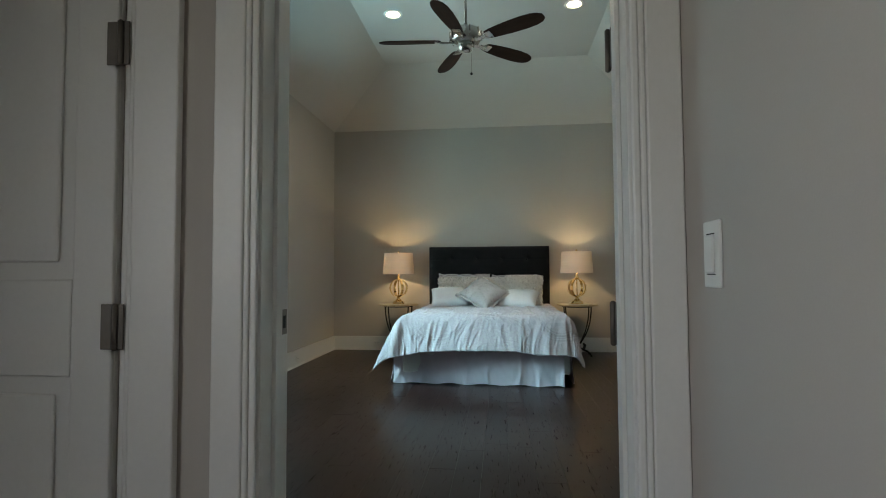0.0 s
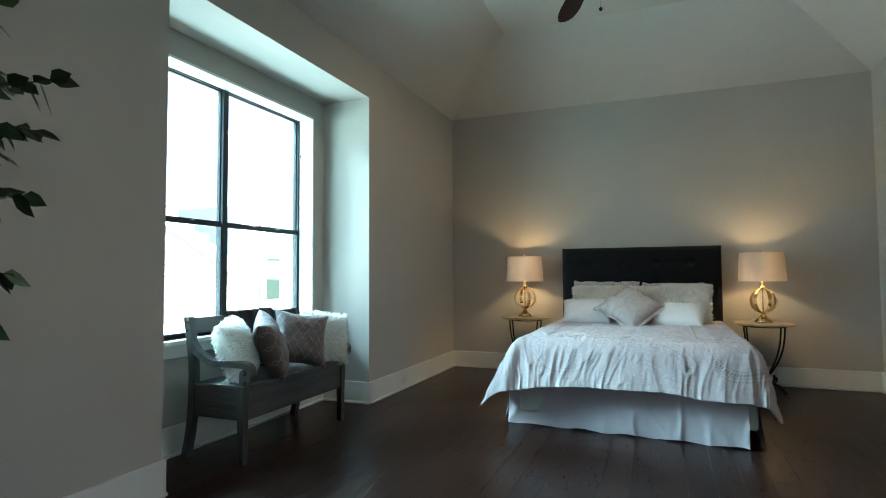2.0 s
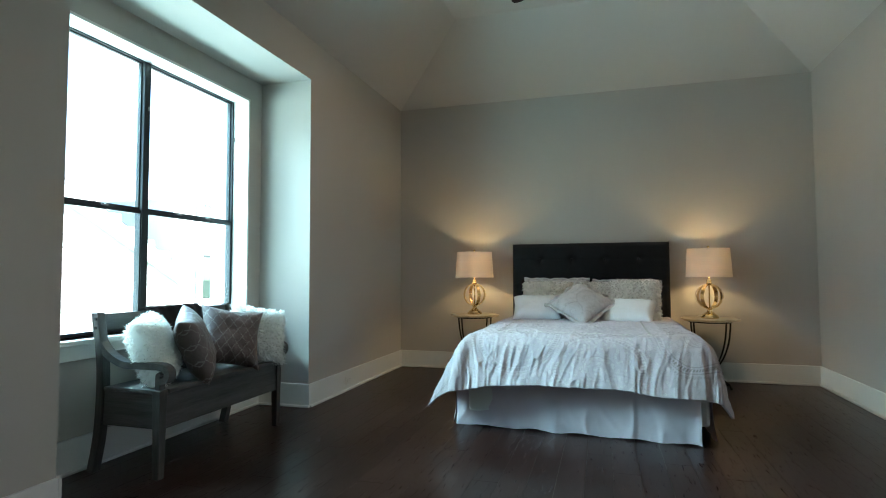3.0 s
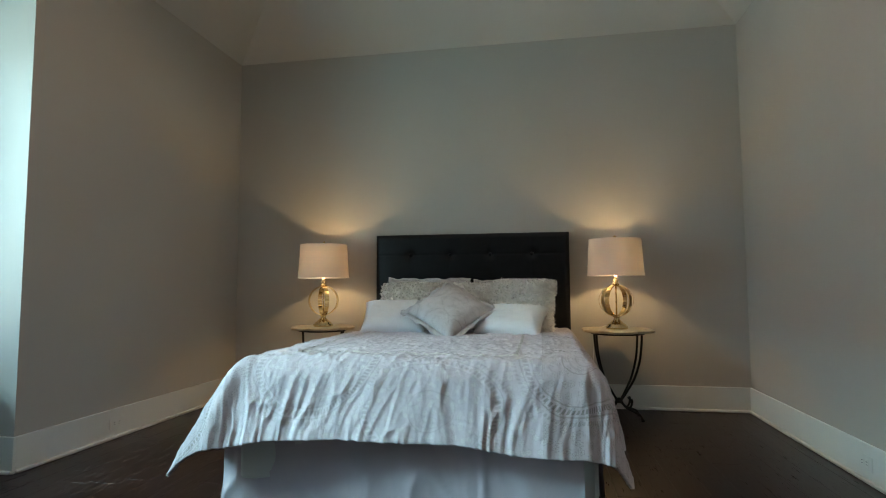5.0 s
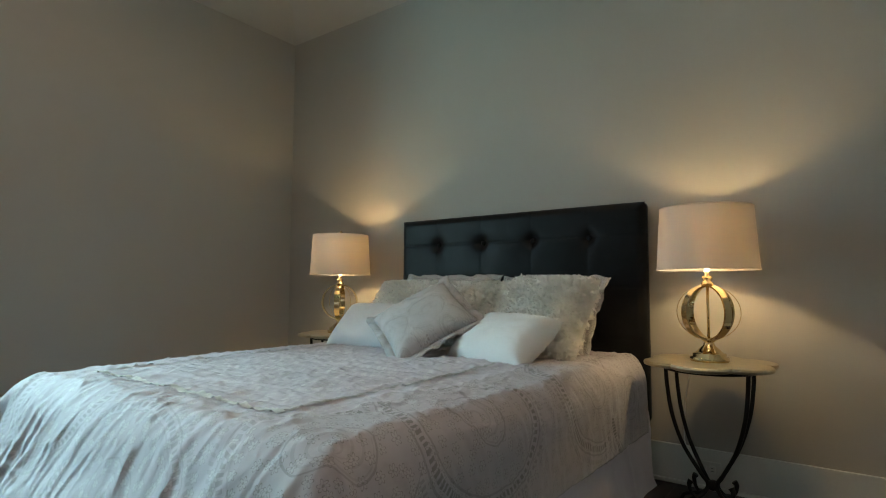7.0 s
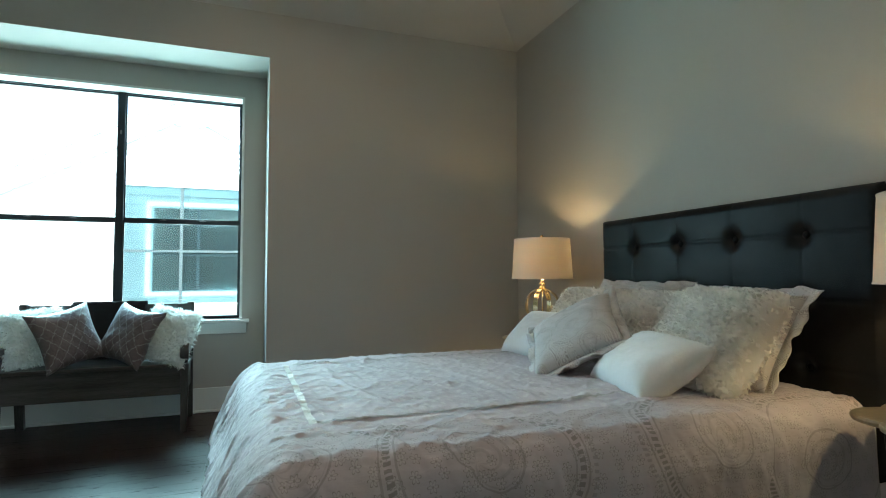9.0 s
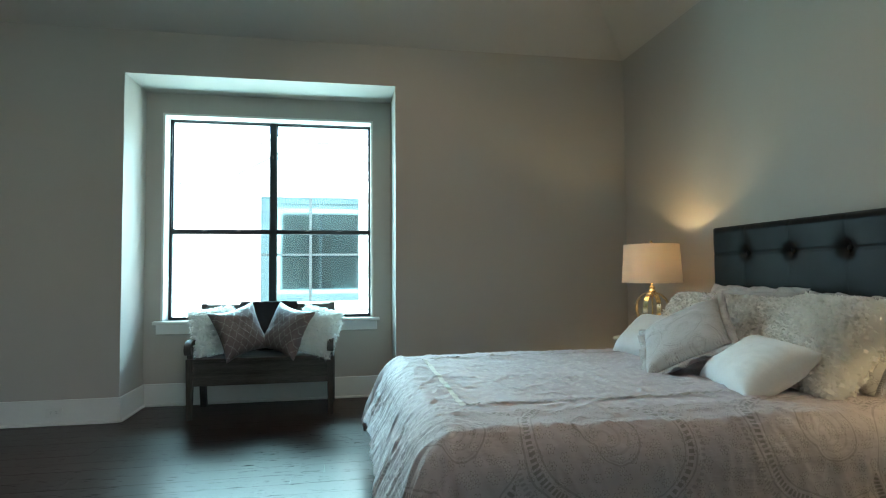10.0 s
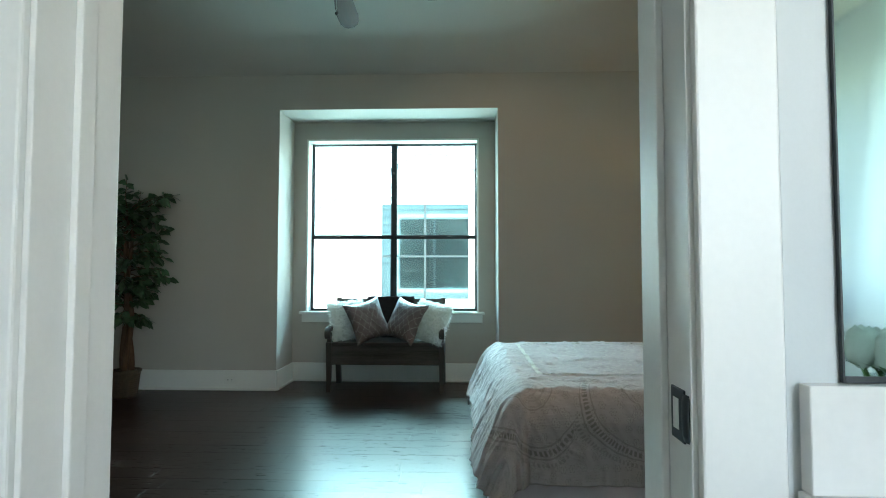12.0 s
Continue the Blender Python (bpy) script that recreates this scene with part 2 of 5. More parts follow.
M_WALL = plain("greige_wall_paint", (0.47, 0.432, 0.392), 0.72, vary=0.025, scale=1.2, grain=260, bump=0.10, spec=0.3)
M_CEIL = plain("ceiling_paint", (0.55, 0.525, 0.49), 0.85, vary=0.02, scale=1.0, grain=200, bump=0.08, spec=0.2)
M_TRIM = plain("white_trim_paint", (0.74, 0.73, 0.70), 0.38, vary=0.03, scale=2.0, grain=90, bump=0.04)
M_BATHWALL = plain("pale_bath_paint", (0.60, 0.62, 0.62), 0.7, vary=0.02, grain=220, bump=0.06)
M_SUB = plain("dark_joint", (0.012, 0.009, 0.008), 0.7)
M_FLOOR = wood("espresso_floorboard", (0.0125, 0.0046, 0.0034), (0.023, 0.0086, 0.0062), 0.285, "y", 1.0, 0.25, True, 0.001, 0.5)
M_BENCH = wood("grey_washed_wood", (0.017, 0.0155, 0.0145), (0.105, 0.099, 0.092), 0.45, "y", 2.2, 0.4, False, 0.25)
M_BENCHZ = wood("grey_washed_wood_upright", (0.017, 0.0155, 0.0145), (0.105, 0.099, 0.092), 0.45, "z", 2.2, 0.4, False, 0.25)
M_BLADE = wood("walnut_fan_blade", (0.014, 0.006, 0.004), (0.045, 0.018, 0.012), 0.55, "x", 1.5, 0.09, False, 0.08)
M_NICKEL = plain("brushed_nickel", (0.56, 0.53, 0.49), 0.26, 1.0, 0.05, 6, 300, 0.05)
M_GOLD = plain("polished_champagne_brass", (0.78, 0.62, 0.36), 0.11, 1.0, 0.06, 8, 200, 0.03)
M_CHAMP = plain("champagne_leaf_tabletop", (0.50, 0.42, 0.30), 0.36, 0.75, 0.18, 9, 70, 0.2)
M_IRON = plain("dark_wrought_iron", (0.018, 0.015, 0.013), 0.5, 0.6, 0.2, 30, 200, 0.3)
M_BRONZE = plain("dark_bronze_hinge", (0.13, 0.115, 0.10), 0.45, 0.8, 0.1, 20, 300, 0.06)
M_SATIN = plain("satin_nickel_hardware", (0.24, 0.22, 0.20), 0.38, 1.0, 0.08, 20, 300, 0.06)
M_FRAME = plain("dark_bronze_window_frame", (0.020, 0.026, 0.030), 0.45, 0.2, 0.12, 12, 200, 0.05)
M_PLASTIC = plain("white_plastic", (0.72, 0.71, 0.68), 0.35, vary=0.02, bump=0.02)
M_HOLE = plain("dark_slot", (0.01, 0.01, 0.01), 0.8)
M_LEATHER = leather("black_leather")
M_SHADE = lampshade("linen_lampshade")
M_PAISLEY = paisley("grey_paisley_cotton", (0.592, 0.525, 0.577), (0.20, 0.175, 0.165), (0.76, 0.74, 0.72), 1.55, 1.32, True)
M_SHAM = paisley("grey_paisley_sham", (0.63, 0.60, 0.60), (0.26, 0.235, 0.225), (0.74, 0.72, 0.70), 4.0, 0.52)
M_SKIRT = plain("pale_satin_bedskirt", (0.71, 0.625, 0.69), 0.55, vary=0.05, scale=4, grain=300, bump=0.12, sheen=0.3)
M_SHEET = plain("white_quilted_cotton", (0.82, 0.82, 0.82), 0.75, vary=0.03, scale=6, grain=90, bump=0.35, sheen=0.2)
M_FLEECE = fleece("ivory_shag", (0.94, 0.92, 0.885))
M_SHAG = fleece("white_shag", (0.94, 0.94, 0.92))
M_MAUVE = trellis("mauve_grey_embroidery", (0.15, 0.115, 0.115), (0.30, 0.28, 0.275))
M_THROW = plain("charcoal_throw", (0.022, 0.019, 0.021), 0.9, vary=0.3, scale=20, grain=180, bump=0.5, sheen=0.3)
M_LEAF = plain("ficus_leaf", (0.040, 0.090, 0.038), 0.38, vary=0.45, scale=4, grain=30, bump=0.05)
M_TRUNK = wood("ficus_bark", (0.05, 0.028, 0.018), (0.17, 0.095, 0.055), 0.8, "z", 3.0, 0.2, False, 0.6)
M_BASKET = plain("woven_basket", (0.075, 0.048, 0.028), 0.7, vary=0.35, scale=30, grain=110, bump=0.6)
M_MOSS = plain("dry_moss", (0.10, 0.075, 0.04), 0.95, vary=0.4, scale=30, grain=90, bump=0.8)
M_GLASS = glazing("window_glass", (0.83, 0.975, 0.965))
M_NGLASS = plain("coated_reflective_glass", (0.18, 0.235, 0.25), 0.02, 0.95, 0.04, 1.0, 2.0, 0.06)
M_MIRROR = plain("mirror_silver", (0.56, 0.76, 0.73), 0.015, 1.0, 0.0, bump=0)
M_SIDING = plain("white_lap_siding", (0.80, 0.80, 0.78), 0.6, vary=0.03, grain=60, bump=0.1)
M_OWNSIDE = plain("blue_grey_lap_siding", (0.26, 0.235, 0.225), 0.6, vary=0.04, grain=60, bump=0.1)
M_SHINGLE = plain("grey_roof_shingle", (0.18, 0.18, 0.18), 0.9, vary=0.25, scale=12, grain=40, bump=0.5)
M_GROUND = plain("dry_lawn", (0.10, 0.12, 0.05), 0.95, vary=0.3, scale=2, grain=30, bump=0.6)
M_ROOMDIM = plain("painted_room_dimness", (0.24, 0.36, 0.38), 0.9, vary=0.25, scale=1.5, grain=4, bump=0)
M_STONE = plain("white_quartz", (0.74, 0.72, 0.69), 0.22, vary=0.04, scale=5, grain=60, bump=0.02)
M_CABINET = plain("white_cabinet_paint", (0.70, 0.70, 0.69), 0.4, vary=0.02, bump=0.03)
M_PETAL = plain("white_petal", (0.80, 0.79, 0.75), 0.55, vary=0.05, scale=30, bump=0.1)
M_GREEN = plain("tulip_green", (0.10, 0.20, 0.05), 0.5, vary=0.3, scale=20, bump=0.1)
M_VASE = glazing("vase_glass", (0.90, 0.96, 0.95))
M_LADDER = plain("pale_ladder_ribbon", (0.72, 0.70, 0.68), 0.5, vary=0.15, scale=60, grain=200, bump=0.3)
M_RIBBON = plain("silver_ribbon", (0.42, 0.39, 0.38), 0.45, vary=0.2, scale=60, grain=200, bump=0.3)
M_LED = glow("recessed_lamp", (1.0, 0.80, 0.52), 3.0)
M_BULB = glow("warm_bulb", (1.0, 0.66, 0.32), 1.2)

# ---- mesh helpers ----


def mesh_of(name, bm, material, smooth=False):
    bm.normal_update()
    me = bpy.data.meshes.new(name)
    bm.to_mesh(me)
    bm.free()
    if smooth:
        for p in me.polygons:
            p.use_smooth = True
    me.materials.append(material)
    return me


def part(name, bm, material, parent=None, label="", smooth=False):
    """One mesh object, under a thing or a part where one is given."""
    ob = new(name, mesh_of(name, bm, material, smooth))
    if parent is not None:
        ob.parent = parent
    if label:
        ob["label"] = label
    return ob


def thing(name, at, label, category, group="", turn=0.0):
    ob = new(name)
    ob.empty_display_size = 0.1
    ob.matrix_world = pose(*at, 0, 0, turn)
    return tagged(ob, label, category, group)


def box(bm, a, b, bevel=0.0, seg=2):
    """A box from corner a to corner b, its edges rounded."""
    lo = [min(p, q) for p, q in zip(a, b)]
    hi = [max(p, q) for p, q in zip(a, b)]
    m = Matrix.Translation([(p + q) / 2 for p, q in zip(lo, hi)]) @ Matrix.Diagonal([*(q - p for p, q in zip(lo, hi)), 1])
    vs = bmesh.ops.create_cube(bm, size=1, matrix=m)["verts"]
    if bevel:
        bmesh.ops.bevel(bm, geom=list({e for v in vs for e in v.link_edges}), offset=bevel, segments=seg, affect="EDGES", profile=0.5)
    return bm


def boxes(*pairs, bevel=0.0):
    bm = bmesh.new()
    for a, b in pairs:
        box(bm, a, b, bevel)
    return bm


def lathe(bm, profile, at=(0, 0, 0), steps=32):
    """A turned solid from (radius, z) pairs."""
    rings = []
    for r, z in profile:
        rings.append([bm.verts.new((at[0] + r * math.cos(a), at[1] + r * math.sin(a), at[2] + z)) for a in (2 * math.pi * i / steps for i in range(steps))])
    for p, q in zip(rings, rings[1:]):
        for i in range(steps):
            bm.faces.new((p[i], p[(i + 1) % steps], q[(i + 1) % steps], q[i]))
    bm.faces.new(rings[0][::-1])
    bm.faces.new(rings[-1])
    return bm


def tube(bm, points, radius, steps=10, closed=False):
    """A rod swept along points; radius may be a number or a function of 0..1."""
    pts = [Vector(p) for p in points]
    n = len(pts)
    rings = []
    side = None
    for i, p in enumerate(pts):
        a, b = pts[(i - 1) % n if closed else max(i - 1, 0)], pts[(i + 1) % n if closed else min(i + 1, n - 1)]
        d = (b - a).normalized()
        if side is None:
            side = d.orthogonal().normalized()
        side = (side - d * side.dot(d)).normalized()
        up = d.cross(side)
        r = radius(i / max(n - 1, 1)) if callable(radius) else radius
        rings.append([bm.verts.new(p + (side * math.cos(t) + up * math.sin(t)) * r) for t in (2 * math.pi * k / steps for k in range(steps))])
    last = n if closed else n - 1
    for i in range(last):
        p, q = rings[i], rings[(i + 1) % n]
        for k in range(steps):
            bm.faces.new((p[k], p[(k + 1) % steps], q[(k + 1) % steps], q[k]))
    if not closed:
        bm.faces.new(rings[0][::-1])
        bm.faces.new(rings[-1])
    return bm


def curve_through(points, n=24):
    """Catmull-Rom points through a few given ones."""
    p = [Vector(points[0])] + [Vector(q) for q in points] + [Vector(points[-1])]
    out = []
    for i in range(len(p) - 3):
        for k in range(n):
            t = k / n
            a, b, c, d = p[i:i + 4]
            out.append(0.5 * ((2 * b) + (c - a) * t + (2 * a - 5 * b + 4 * c - d) * t * t + (3 * b - a - 3 * c + d) * t ** 3))
    return out + [p[-2]]


def structure(name, bm, material, label, category="", parent=None):
    return tagged(part(name, bm, material, parent), label, category or name.split("_")[0], kind="structure")


# ---- the rooms ----
XL, XR, YN, YS, YD, H = -2.245, 2.139, 7.885, 1.874, 1.655, 3.11
BAY0, BAY1, BAYX, BAYH = 3.597, 5.757, -2.729, 2.76
WIN0, WIN1, WINZ0, WINZ1 = 3.735, 5.585, 0.735, 2.58
OUT = -3.02
D0, D1, DH = -0.407, 0.380, 2.44
YH = 1.525
B0, B1, XB = 4.845, 5.70, 2.319
TOP = 3.86

structure("wall_north", boxes(((XL - 0.15, YN, 0), (5.6, YN + 0.15, TOP))), M_WALL, "smooth greige painted wall behind the bed")
structure("wall_west", boxes(
    ((XL - 0.13, YS - 0.15, 0), (XL, BAY0, TOP)), ((XL - 0.13, BAY1, 0), (XL, YN, TOP)), ((XL - 0.13, BAY0, BAYH), (XL, BAY1, TOP))),
    M_WALL, "greige painted wall with a deep window alcove")
structure("wall_alcove_south", boxes(((OUT, BAY0 - 0.13, 0), (XL - 0.13, BAY0, BAYH + 0.13))), M_WALL, "greige painted side of the window alcove")
structure("wall_alcove_north", boxes(((OUT, BAY1, 0), (XL - 0.13, BAY1 + 0.13, BAYH + 0.13))), M_WALL, "greige painted side of the window alcove")
structure("ceiling_alcove", boxes(((OUT, BAY0, BAYH), (XL - 0.13, BAY1, BAYH + 0.13))), M_WALL, "greige painted soffit of the window alcove")
structure("wall_alcove_back", boxes(
    ((OUT, BAY0, 0), (BAYX, WIN0, BAYH)), ((OUT, WIN1, 0), (BAYX, BAY1, BAYH)),
    ((OUT, WIN0, 0), (BAYX, WIN1, WINZ0)), ((OUT, WIN0, WINZ1), (BAYX, WIN1, BAYH))), M_WALL, "greige painted alcove round the window")
structure("wall_east", boxes(
    ((XR, YD, 0), (XB, B0 - 0.02, TOP)), ((XR, B1 + 0.02, 0), (XB, YN, TOP)), ((XR, B0 - 0.02, DH + 0.02), (XB, B1 + 0.02, TOP))), M_WALL, "greige painted wall with the bathroom doorway")
structure("wall_south", boxes(
    ((XL, YS - 0.15, 0), (-0.8, YS, TOP)), ((-0.8, YH, 0), (D0 - 0.02, YD, TOP)), ((D1 + 0.02, YH, 0), (XB, YD, TOP)), ((D0 - 0.02, YH, DH + 0.02), (D1 + 0.02, YD, TOP))),
    M_WALL, "greige painted wall with the entry doorway")

# sloped ceiling that rises to a flat middle
A, ZF = 0.95, 3.69
bm = bmesh.new()
for k, up in ((0, 0.0), (1, 0.05)):
    lo = [bm.verts.new((x, y, z + up)) for x, y, z in ((XL - 0.1, YD - 0.1, H - 0.061), (XR + 0.1, YD - 0.1, H - 0.061), (XR + 0.1, YN + 0.1, H - 0.061), (XL - 0.1, YN + 0.1, H - 0.061))]
    hi = [bm.verts.new((x, y, ZF + up)) for x, y in ((XL + A, YD + A), (XR - A, YD + A), (XR - A, YN - A), (XL + A, YN - A))]
    for i in range(4):
        bm.faces.new((lo[i], lo[(i + 1) % 4], hi[(i + 1) % 4], hi[i]))
    bm.faces.new(hi)
structure("ceiling", bm, M_CEIL, "off-white sloped tray ceiling with a flat middle")

# unseen slab added above the ceiling to stop sky light leaking in
structure("roof_deck", boxes(((OUT, -1.5, 3.86), (5.7, YN + 0.2, 3.95))), M_SUB, "unseen slab added over the rooms against sky light", "roof")
structure("floor", boxes(((XL - 0.9, YH, -0.08), (XB, YN + 0.1, -0.012))), M_SUB, "dark joints under espresso floorboards")
structure("hall_floor", boxes(((-1.75, -1.3, -0.08), (0.6, YH, 0))), M_FLOOR, "espresso hardwood hall floor")
structure("bath_floor", boxes(((XB, 3.4, -0.08), (5.6, YN, 0))), plain("pale_bath_tile", (0.5, 0.49, 0.47), 0.3), "pale tiled bathroom floor")

# hall and bathroom shells
structure("wall_hall_east", boxes(((0.485, -1.3, 0), (0.62, YH, 2.8))), M_WALL, "greige painted hall wall with a switch")
CL0, CL1 = -1.49, -0.735
structure("wall_hall_north", boxes(
    ((CL1 + 0.02, YH - 0.02, 0), (D0 - 0.02, YH, 2.8)), ((-1.8, YH - 0.02, 0), (CL0 - 0.02, YH + 0.1, 2.8)), ((CL0 - 0.02, YH - 0.02, DH + 0.02), (CL1 + 0.02, YH, 2.8)),
    ((D0 - 0.02, YH - 0.02, DH + 0.02), (0.485, YH, 2.8)), ((D1 + 0.02, YH - 0.02, 0), (0.485, YH, DH + 0.02))), M_WALL, "greige painted hall wall")
# unseen west wall; the gap is added for the fill lamp, no known window
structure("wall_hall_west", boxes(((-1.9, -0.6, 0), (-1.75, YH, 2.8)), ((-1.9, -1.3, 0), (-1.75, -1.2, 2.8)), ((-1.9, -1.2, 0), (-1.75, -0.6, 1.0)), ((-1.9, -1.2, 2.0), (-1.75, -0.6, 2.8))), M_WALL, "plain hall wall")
structure("wall_hall_south", boxes(((-1.9, -1.45, 0), (0.62, -1.3, 2.8))), M_WALL, "plain hall wall")
structure("hall_ceiling", boxes(((-1.9, -1.45, 2.8), (0.62, YH, 2.9))), M_CEIL, "flat hall ceiling")
structure("wall_bath_east", boxes(((5.5, 3.4, 0), (5.65, 6.5, 2.8)), ((5.5, 7.7, 0), (5.65, YN, 2.8)), ((5.5, 6.5, 0), (5.65, 7.7, 1.05)), ((5.5, 6.5, 2.45), (5.65, 7.7, 2.8))), M_BATHWALL, "pale bathroom wall with a window opening")
structure("wall_bath_south", boxes(((XB, 3.25, 0), (5.65, 3.4, 2.8))), M_BATHWALL, "plain pale bathroom wall")
structure("wall_bath_lining", boxes(((XB, B1 + 0.1095, 0), (XB + 0.011, YN, 2.8)), ((XB, 3.4, 0), (XB + 0.011, B0 - 0.1095, 2.8)), ((XB, B0 - 0.1095, DH + 0.1095), (XB + 0.011, B1 + 0.1095, 2.8)), ((XB + 0.011, YN - 0.012, 0), (5.5, YN, 2.8))), M_BATHWALL, "pale painted bathroom wall")
structure("bath_ceiling", boxes(((XB, 3.4, 2.8), (5.65, YN, 2.9))), M_CEIL, "flat bathroom ceiling")

# baseboards with a shoe strip along the floor


def baseboard(name, x0, y0, x1, y1, nx, ny):
    """A run along a wall; (nx, ny) points into the room."""
    t, h = 0.017, 0.192
    bm = boxes(((x0, y0, 0.0), (x1 + nx * t, y1 + ny * t, h)), bevel=0.003)
    box(bm, (x0, y0, 0.0), (x1 + nx * 0.031, y1 + ny * 0.031, 0.02), 0.006)
    return structure(name, bm, M_TRIM, "tall white painted baseboard", "baseboard")


baseboard("baseboard_north", XL, YN, XR, YN, 0, -1)
baseboard("baseboard_west_a", XL, YS, XL, BAY0, 1, 0)
baseboard("baseboard_west_b", XL, BAY1, XL, YN, 1, 0)
baseboard("baseboard_alcove_back", BAYX, BAY0, BAYX, BAY1, 1, 0)
baseboard("baseboard_alcove_a", BAYX, BAY0, XL + 0.017, BAY0, 0, 1)
baseboard("baseboard_alcove_b", BAYX, BAY1, XL + 0.017, BAY1, 0, -1)
baseboard("baseboard_east_a", XR, B1 + 0.14, XR, YN, -1, 0)
baseboard("baseboard_east_b", XR, YD, XR, B0 - 0.14, -1, 0)
baseboard("baseboard_south_a", XL, YS, -0.8, YS, 0, 1)
baseboard("baseboard_south_b", D1 + 0.14, YD, XR, YD, 0, 1)
baseboard("baseboard_hall", 0.485, -1.3, 0.485, YH - 0.02, -1, 0)


def doorway(name, axis, lo, hi, face_a, face_b, height, label, beads=(0.013, 0.018), flat=None, wide=0.108):
    """Jambs, stops and a stepped casing on both faces of an opening. axis: along which the wall runs."""
    root = tagged(new(name), label, "door frame", kind="structure")

    def bx(u0, v0, z0, u1, v1, z1):
        return ((u0, v0, z0), (u1, v1, z1)) if axis == "x" else ((v0, u0, z0), (v1, u1, z1))
    mid = (face_a + face_b) / 2
    part("jamb", boxes(bx(lo - 0.02, face_a, 0, lo, face_b, height), bevel=0.0015), M_TRIM, root)
    part("jamb", boxes(bx(hi, face_a, 0, hi + 0.02, face_b, height), bevel=0.0015), M_TRIM, root)
    part("head", boxes(bx(lo - 0.02, face_a, height, hi + 0.02, face_b, height + 0.02), bevel=0.0015), M_TRIM, root)
    part("stop", boxes(bx(lo, mid - 0.017, 0, lo + 0.011, mid + 0.017, height), bx(hi - 0.011, mid - 0.017, 0, hi, mid + 0.017, height), bx(lo + 0.011, mid - 0.017, height - 0.011, hi - 0.011, mid + 0.017, height), bevel=0.002), M_TRIM, root)
    for face, out in ((face_a, -1), (face_b, 1)):
        if face_b < face_a:
            out = -out
        bm = bmesh.new()
        # two beads by the opening, then a flat board
        for d0, d1, t in ((0.006, wide, 0.016),) if flat == face else ((0.006, 0.022, beads[0]), (0.022, 0.034, beads[1]), (0.034, wide, 0.022)):
            box(bm, *bx(lo - d1, face, 0, lo - d0, face + out * t, height + d1), 0.004)
            box(bm, *bx(hi + d0, face, 0, hi + d1, face + out * t, height + d1), 0.004)
            box(bm, *bx(lo - d0, face, height + d0, hi + d0, face + out * t, height + d1), 0.004)
        part("casing", bm, M_TRIM, root, "white painted stepped door casing")
    return root


entry = doorway("door_frame_entry", "x", D0, D1, YH - 0.02, YD, DH, "white painted frame of the bedroom doorway", wide=0.104)
bath = doorway("door_frame_bath", "y", B0, B1, XR, XB, DH, "white painted frame of the bathroom doorway", (0.013, 0.018), XB)


def hinge(parent, at, plate, knuckle):
    """A hinge leaf with its knuckle and screws; plate: half sizes."""
    h = part("hinge", boxes(([c - p for c, p in zip(at, plate)], [c + p for c, p in zip(at, plate)]), bevel=0.0015), M_BRONZE, parent, "dark bronze door hinge")
    part("knuckle", lathe(bmesh.new(), [(0.003, -0.052), (0.007, -0.048), (0.007, 0.048), (0.003, 0.052)], knuckle, 14), M_BRONZE, h, smooth=True)
    return h


for z in (0.31, 0.942, 1.585, 2.22):
    hinge(entry, (D1 - 0.0015, YD - 0.036, z), (0.002, 0.03, 0.048), (D1 - 0.006, YD + 0.004, z))


def strike(parent, at, across):
    """A strike plate with its latch hole, on a jamb; across: the jamb's depth direction."""
    x, y, z = at
    if across == "y":
        s = part("strike_plate", boxes(((x, y - 0.02, z - 0.03), (x + 0.003, y + 0.02, z + 0.03)), bevel=0.001), M_SATIN, parent, "satin nickel strike plate")
        part("latch_hole", boxes(((x + 0.003, y - 0.006, z - 0.015), (x + 0.0036, y + 0.009, z + 0.015))), M_HOLE, s)
    else:
        s = part("strike_plate", boxes(((x - 0.017, y - 0.003, z - 0.034), (x + 0.026, y, z + 0.034)), bevel=0.0015), M_FRAME, parent, "dark bronze strike plate")
        part("lip", tube(bmesh.new(), curve_through([(x + 0.025, y - 0.003, z), (x + 0.032, y - 0.0035, z), (x + 0.038, y - 0.001, z)], 5), 0.003, 8), M_FRAME, s, smooth=True).data.transform(Matrix.Translation((0, 0, z)) @ Matrix.Diagonal((1, 1, 10.0, 1)) @ Matrix.Translation((0, 0, -z)))
        part("latch_hole", boxes(((x - 0.008, y - 0.0036, z - 0.02), (x + 0.010, y - 0.003, z + 0.02))), M_TRIM, s)
    return s


strike(entry, (D0, YD - 0.03, 0.945), "y")
strike(bath, (2.277, B1, 0.957), "x")

# closet door with raised panels, hinged beside the entry
closet_frame = doorway("door_frame_closet", "x", CL0, CL1, YH - 0.02, YH + 0.1, DH, "white painted frame of the closet doorway", wide=0.14)
closet = tagged(new("door_closet"), "closed white panelled closet door in the hall", "door", kind="structure")
DY = YH - 0.012
bm = boxes(((CL0 + 0.003, DY, 0.01), (CL1 - 0.020, DY + 0.035, DH - 0.003)))
part("slab", bm, M_TRIM, closet)
for z0, z1 in ((0.01, 0.22), (0.83, 1.05), (2.30, DH - 0.003)):
    part("rail", boxes(((CL0 + 0.12, DY - 0.012, z0), (CL1 - 0.12, DY + 0.001, z1)), bevel=0.004), M_TRIM, closet)
for x0, x1 in ((CL0 + 0.003, CL0 + 0.12), (CL1 - 0.12, CL1 - 0.020)):
    part("stile", boxes(((x0, DY - 0.012, 0.01), (x1, DY + 0.001, DH - 0.003)), bevel=0.004), M_TRIM, closet)
